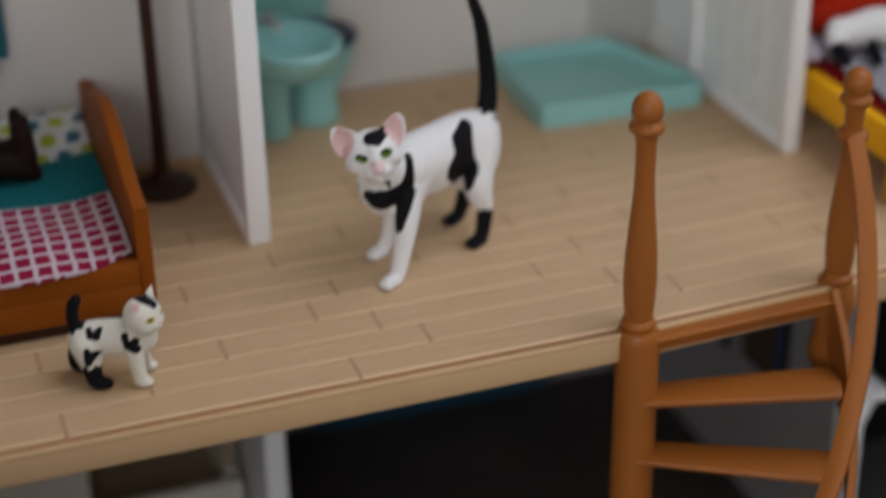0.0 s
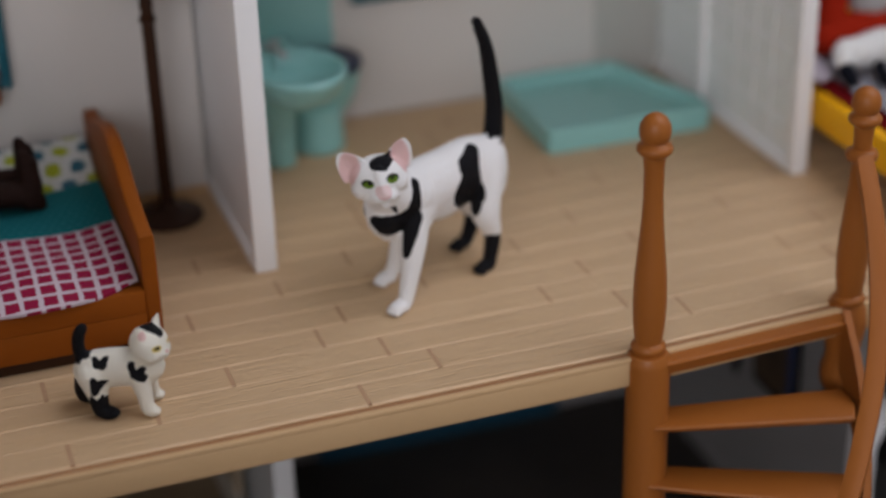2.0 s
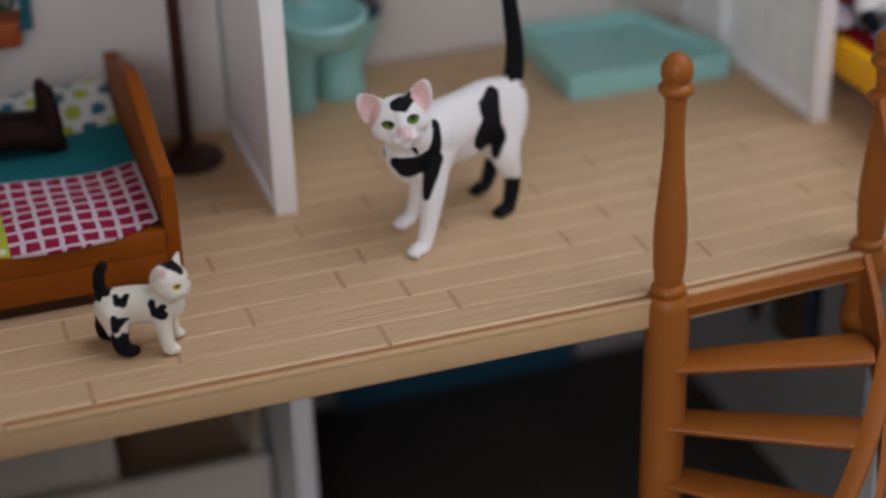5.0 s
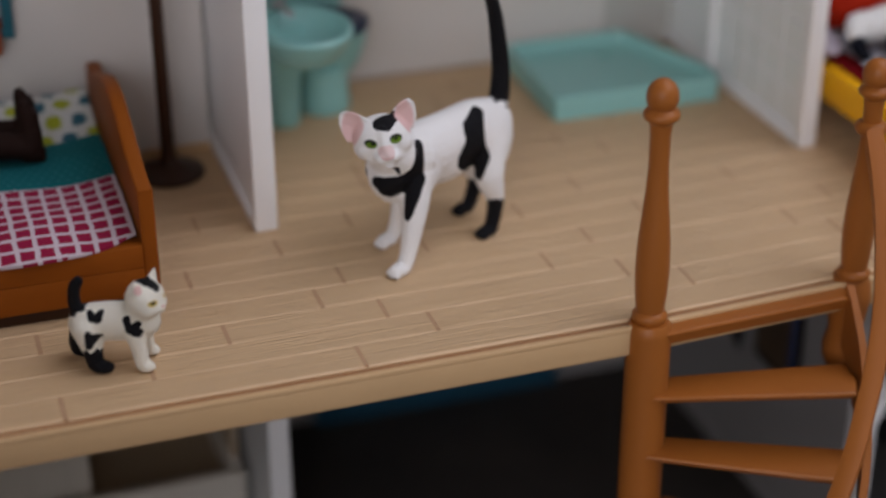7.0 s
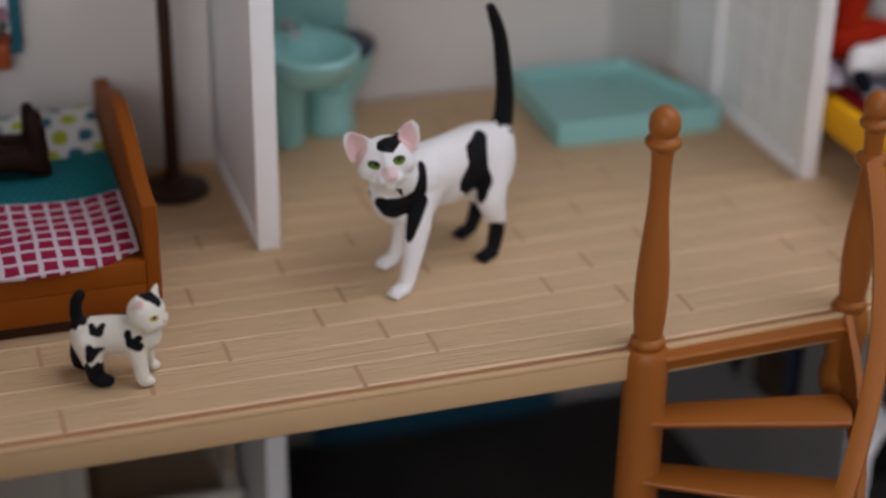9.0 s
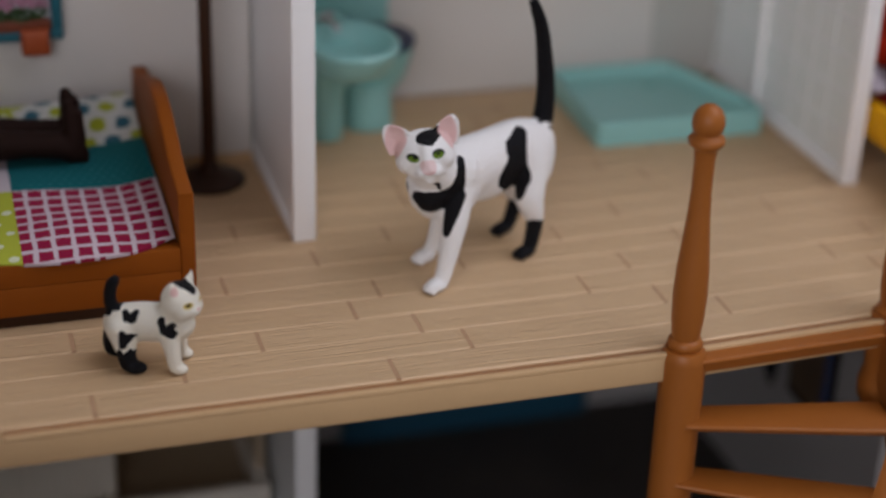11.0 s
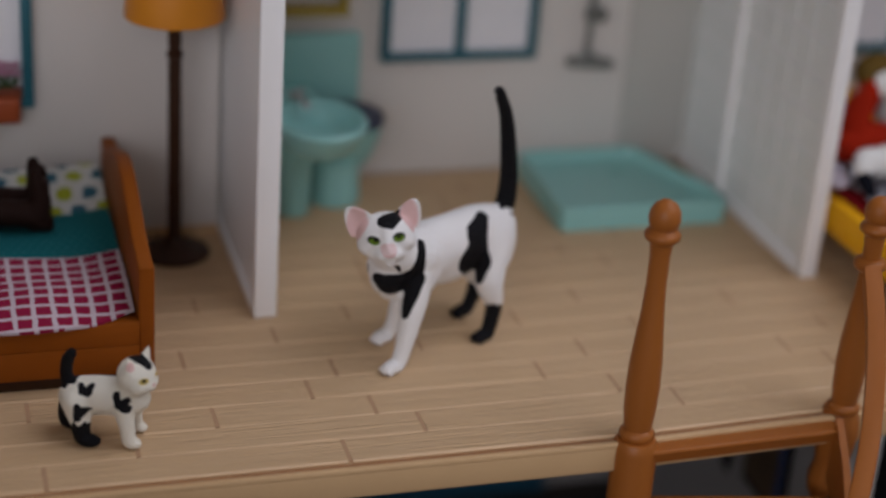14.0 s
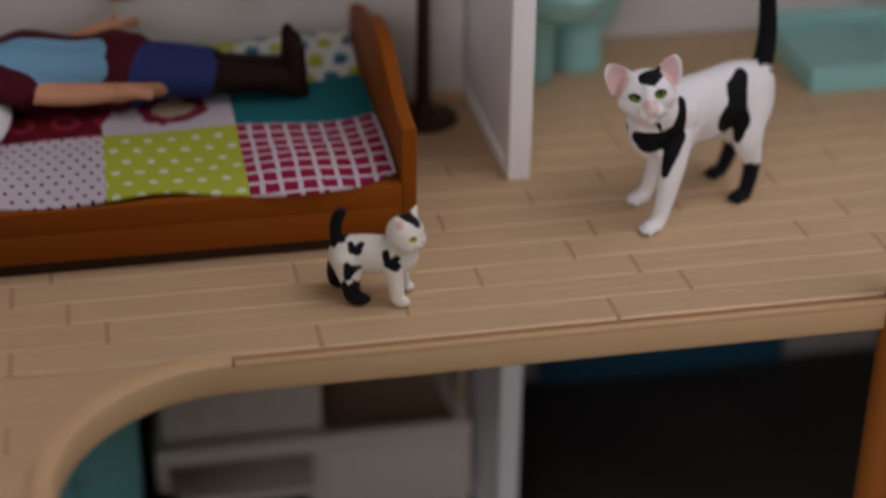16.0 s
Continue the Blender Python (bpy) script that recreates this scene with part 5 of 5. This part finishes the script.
    marks = [
        ((-2.22, 0, 5.05), (0.9, 0.8, 2.36), BLACK, True),
        ((-1.14, 0.7, 0.20), (0.72, 0.42, 0.74), BLACK, True),
        ((-1.60, -0.7, 0.25), (0.75, 0.45, 0.80), BLACK, True),
        # flank
        ((-0.96, 0.36, 3.08), (-0.70, 0.49, 2.80), BLACK, (0.18, 0.31)),
        ((-0.72, 0.50, 2.72), (-0.66, 0.54, 2.34), BLACK, (0.27, 0.36)),
        ((-0.62, 0.54, 2.18), (-0.70, 0.52, 2.06), BLACK, (0.44, 0.40)),
        ((-0.70, 0.52, 2.06), (-0.86, 0.47, 1.60), BLACK, (0.40, 0.15)),
        # bib
        ((1.02, 0.53, 2.98), (1.18, 0.63, 2.30), BLACK, (0.11, 0.20)),
        ((1.24, 0.61, 2.18), (1.46, 0.58, 1.36), BLACK, (0.29, 0.12)),
        ((1.94, 0.12, 2.19), (1.74, 0.37, 2.06), BLACK, (0.15, 0.27)),
        ((1.74, 0.37, 2.06), (1.28, 0.52, 2.08), BLACK, (0.28, 0.31)),
        # crown
        ((1.86, 0.32, 3.64), (1.40, 0.26, 3.72), BLACK, (0.23, 0.10)),
        # collar under the chin
        ((2.02, 0.54, 2.64), (1.66, 0.53, 2.58), BLACK, (0.03, 0.045)),
        ((1.66, 0.53, 2.58), (1.56, 0.48, 2.42), BLACK, (0.05, 0.04)),
        ((1.84, -0.30, 2.34), (1.85, -0.26, 2.22), BLACK, (0.04, 0.03)),
        *[((px + 0.355 - 0.03 * abs(k), py + 0.092 * k, 0.045), (0.055, 0.034, 0.05), BLACK, False) for px, py in ((1.68, 0.62), (0.95, -0.64)) for k in (-1.5, -0.5, 0.5, 1.5)],
        (on(0.04, 0.58, 0.38), (0.24, 0.31, 0.45), PINK, False),
        (on(0.04, -0.58, 0.38), (0.24, 0.31, 0.45), PINK, False),
        (on(0.66, 0.0, -0.19), (0.17, 0.17, 0.12), (0.72, 0.45, 0.45), False),
        (on(0.58, 0.0, -0.12), (0.20, 0.21, 0.17), (0.80, 0.62, 0.61), False),
        (on(0.50, 0.28, 0.09), (0.18, 0.180, 0.110), (0.02, 0.025, 0.012), False),
        (on(0.50, -0.32, 0.09), (0.18, 0.180, 0.110), (0.02, 0.025, 0.012), False),
        (on(0.52, 0.275, 0.05), (0.16, 0.150, 0.085), GREEN, False),
        (on(0.52, -0.315, 0.05), (0.16, 0.150, 0.085), GREEN, False),
        (on(0.55, 0.265, 0.10), (0.14, 0.085, 0.075), BLACK, False),
        (on(0.55, -0.305, 0.10), (0.14, 0.085, 0.075), BLACK, False),
    ]
    return figurine("cat_figurine", joined(*bits), coat("cat_coat", WHITE, marks, 0.085, 6.0), "standing white cat figurine with black patches and a raised tail", (3.33, -1.76, 0.0), 204.8, 0.03)


grown_cat()


def kitten():
    H = head_frame((0.60, -0.05, 1.58), -24, -4, 0)
    bits = [
        tube(*smooth_path([(-0.62, 0, 0.92), (-0.2, 0, 0.98), (0.25, 0, 1.0), (0.5, 0, 1.02)], [0.42, 0.42, 0.42, 0.38]), 20, 0.88),
        tube([(0.42, 0, 1.12), (0.56, -0.02, 1.4)], [0.34, 0.32], 16),
        tube(*smooth_path([(0.36, -0.2, 0.9), (0.45, -0.28, 0.5), (0.50, -0.31, 0.16)], [0.24, 0.17, 0.15]), 14),
        ball((0.58, -0.32, 0.12), (0.20, 0.15, 0.12), 14),
        tube(*smooth_path([(0.40, 0.2, 0.9), (0.46, 0.28, 0.5), (0.48, 0.32, 0.16)], [0.24, 0.16, 0.14]), 14),
        ball((0.54, 0.33, 0.12), (0.20, 0.15, 0.12), 14),
        tube(*smooth_path([(-0.60, -0.18, 0.85), (-0.50, -0.32, 0.5), (-0.46, -0.38, 0.2)], [0.34, 0.22, 0.17]), 14),
        ball((-0.30, -0.42, 0.14), (0.27, 0.17, 0.14), 14),
        tube(*smooth_path([(-0.72, 0.15, 0.85), (-0.92, 0.18, 0.45), (-0.95, 0.20, 0.18)], [0.32, 0.2, 0.15]), 14),
        ball((-0.84, 0.22, 0.12), (0.22, 0.15, 0.12), 14),
        tube(*smooth_path([(-0.78, 0, 1.05), (-0.86, 0, 1.4), (-0.83, 0, 1.72), (-0.74, 0, 1.88)], [0.15, 0.14, 0.135, 0.12]), 12),
        turned(ball((0, 0, 0), (0.40, 0.42, 0.38), 20), H),
        turned(ball((0.16, -0.16, -0.12), (0.24, 0.22, 0.22), 14), H),
        turned(ball((0.16, 0.16, -0.12), (0.24, 0.22, 0.22), 14), H),
        turned(ball((0.30, 0, -0.12), (0.18, 0.20, 0.15), 14), H),
    ]
    for s in (1, -1):
        ear = lathe([(0.0, 0.0), (0.17, 0.0), (0.14, 0.12), (0.075, 0.24), (0.03, 0.295), (0.0, 0.30)], 0, 0, 14, 0.45, 1.0)
        bits.append(turned(ear, H @ Matrix.Translation((0.0, s * 0.24, 0.26)) @ Matrix.Rotation(radians(-s * 24), 4, "X")))

    def on(x, y, z):
        v = H @ Vector((x, y, z))
        return (v.x, v.y, v.z)

    marks = [
        ((-0.86, 0, 1.62), (0.30, 0.30, 0.55), BLACK, True),
        ((-0.42, -0.44, 0.22), (0.42, 0.34, 0.36), BLACK, True),
        ((-0.96, 0.22, 0.30), (0.36, 0.40, 0.46), BLACK, True),
        ((-0.50, -0.22, 1.29), (-0.45, -0.29, 1.21), BLACK, (0.070, 0.096)),
        ((-0.45, -0.29, 1.21), (-0.35, -0.30, 1.20), BLACK, (0.096, 0.109)),
        ((-0.35, -0.30, 1.20), (-0.27, -0.22, 1.31), BLACK, (0.102, 0.064)),
        ((-0.52, -0.47, 0.93), (-0.51, -0.51, 0.69), BLACK, (0.064, 0.096)),
        ((-0.46, -0.47, 0.80), (-0.27, -0.35, 0.85), BLACK, (0.115, 0.038)),
        ((0.25, -0.32, 1.20), (0.28, -0.37, 1.05), BLACK, (0.083, 0.077)),
        ((0.33, -0.39, 1.02), (0.49, -0.38, 0.95), BLACK, (0.115, 0.102)),
        ((0.40, -0.37, 1.02), (0.49, -0.33, 1.12), BLACK, (0.102, 0.070)),
        (on(-0.06, 0.0, 0.36), on(0.20, 0.05, 0.30), BLACK, (0.17, 0.13)),
        (on(0.07, -0.31, 0.33), (0.10, 0.11, 0.12), (0.72, 0.48, 0.44), False),
        (on(0.33, -0.19, 0.05), (0.13, 0.12, 0.075), (0.62, 0.48, 0.14), False),
        (on(0.33, 0.19, 0.06), (0.11, 0.085, 0.052), AMBER, False),
        (on(0.34, -0.19, 0.06), (0.09, 0.055, 0.04), (0.03, 0.022, 0.01), False),
        (on(0.47, 0.0, -0.06), (0.06, 0.06, 0.04), (0.66, 0.40, 0.36), False),
    ]
    return figurine("kitten_figurine", joined(*bits), coat("kitten_coat", CREAM, marks, 0.20, 9.0), "small cream-white kitten figurine with black patches", (-4.45, -4.75, 0.0), -21.7, 0.034)


kitten()

# ---------------------------------------------------------------- moulded planks and tiles
PITCH, Y0 = 0.872, 0.03
JOINTS = {-8: (-13.9,), -7: (-11.87, -5.85, 0.25, 6.75), -6: (-10.0, -3.95, 2.1, 8.1), -5: (-10.76, -2.2, 1.25, 6.9), -4: (-11.9, -6.0, 0.03, 5.4, 11.7), -3: (-11.1, -4.3, 0.78, 6.74, 13.2),
          -2: (-8.9, -2.5, 3.0, 8.5), -1: (-6.8, -0.23, 5.67, 11.41), 0: (-9.7, -3.3, 1.69, 7.54), 1: (-12.2, -1.8, 3.9, 10.2), 2: (-7.6, -2.9, 2.6, 9.1)}


def curve_x(y):
    """The inner edge of the balcony's rim at a depth y."""
    if y < -10.4:
        return -11.55
    s = min(1.0, (y + 10.4) / 3.45)
    return -7.75 - 3.33 * math.sqrt(max(0.0, 1 - s * s)) - 0.45


def plank_mesh(x0, x1, y0, y1, drop):
    """One moulded board: a sloping front edge, square ends."""
    prof = [(y0, -0.10), (y0, -0.042), (y0 + 0.032, -0.004 - drop), (y0 + 0.040, -drop), (y1 - 0.006, -drop), (y1, -0.006 - drop), (y1, -0.10)]
    bm = prism(prof, x0, x1, "x")
    if x1 > 6.0:
        if x0 < 5.9:
            bmesh.ops.bisect_plane(bm, geom=bm.verts[:] + bm.edges[:] + bm.faces[:], plane_co=(6.0, 0, 0), plane_no=(1, 0, 0))
        for v in bm.verts:
            v.co.y += bend(v.co.x)
    return bm


def planks():
    random.seed(3)
    gap = 0.10
    for r in range(-27, 10):
        yc = Y0 + PITCH * r
        ya, yb = yc - PITCH / 2, yc + PITCH / 2
        if yb > 8.3:
            continue
        if r >= -7:
            lim = DECK_R - 0.2
            ya = max(ya, -6.58)
        else:
            lim = curve_x(ya) if ya > -10.4 else -11.55
            yb = min(yb, -6.6)
        if yb - ya < 0.15:
            continue
        cuts = list(JOINTS.get(r, ()))
        x = min(cuts) if cuts else random.uniform(-14, -9)
        while x > DECK_L + 5:
            x -= random.uniform(5.4, 6.4)
            cuts.append(x)
        x = max(cuts)
        while x < lim - 6:
            x += random.uniform(5.4, 6.4)
            cuts.append(x)
        cuts = sorted(c for c in cuts if DECK_L < c < lim - 0.3)
        cuts = [DECK_L] + cuts + [lim]
        for a, b in zip(cuts, cuts[1:]):
            if b - a < 0.2:
                continue
            if r < -7 and b == lim:
                ys = [ya + (yb - 0.006 - ya) * k / 5 for k in range(6)]
                bm = prism([(a + gap / 2, yb - 0.006), (a + gap / 2, ya)] + [(curve_x(y), y) for y in ys], -0.075, -random.uniform(0, 0.006), "z", 0.012, 1)
            else:
                bm = plank_mesh(a + gap / 2, b - gap / 2, ya, yb - 0.003, random.uniform(0, 0.006))
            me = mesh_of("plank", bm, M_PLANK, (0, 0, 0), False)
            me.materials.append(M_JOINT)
            # front slopes take the paler plastic, a painted glint
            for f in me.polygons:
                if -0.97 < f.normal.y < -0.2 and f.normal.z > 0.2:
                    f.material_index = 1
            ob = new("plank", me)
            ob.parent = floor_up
            if b < lim:
                part("end_joint", box(b - gap / 2, b + gap / 2, ya + 0.06 + bend(b), yb - 0.01 + bend(b), -0.07, -0.014, 0.0), M_ENDJOINT, floor_up)


def tiles():
    me = mesh_of("tile", box(-0.05, 0.0, -0.43, 0.43, -0.43, 0.43, 0.025, 1), M_TILE, (0, 0, 0), False)
    for j in range(8):
        for k in range(12):
            y, z = 0.95 + j * 0.97, 0.80 + k * 0.97
            if 4.9 < y < 5.6:
                continue
            piece("tile", me, wall_b, (13.949 - 14.03, y, z))


planks()
tiles()
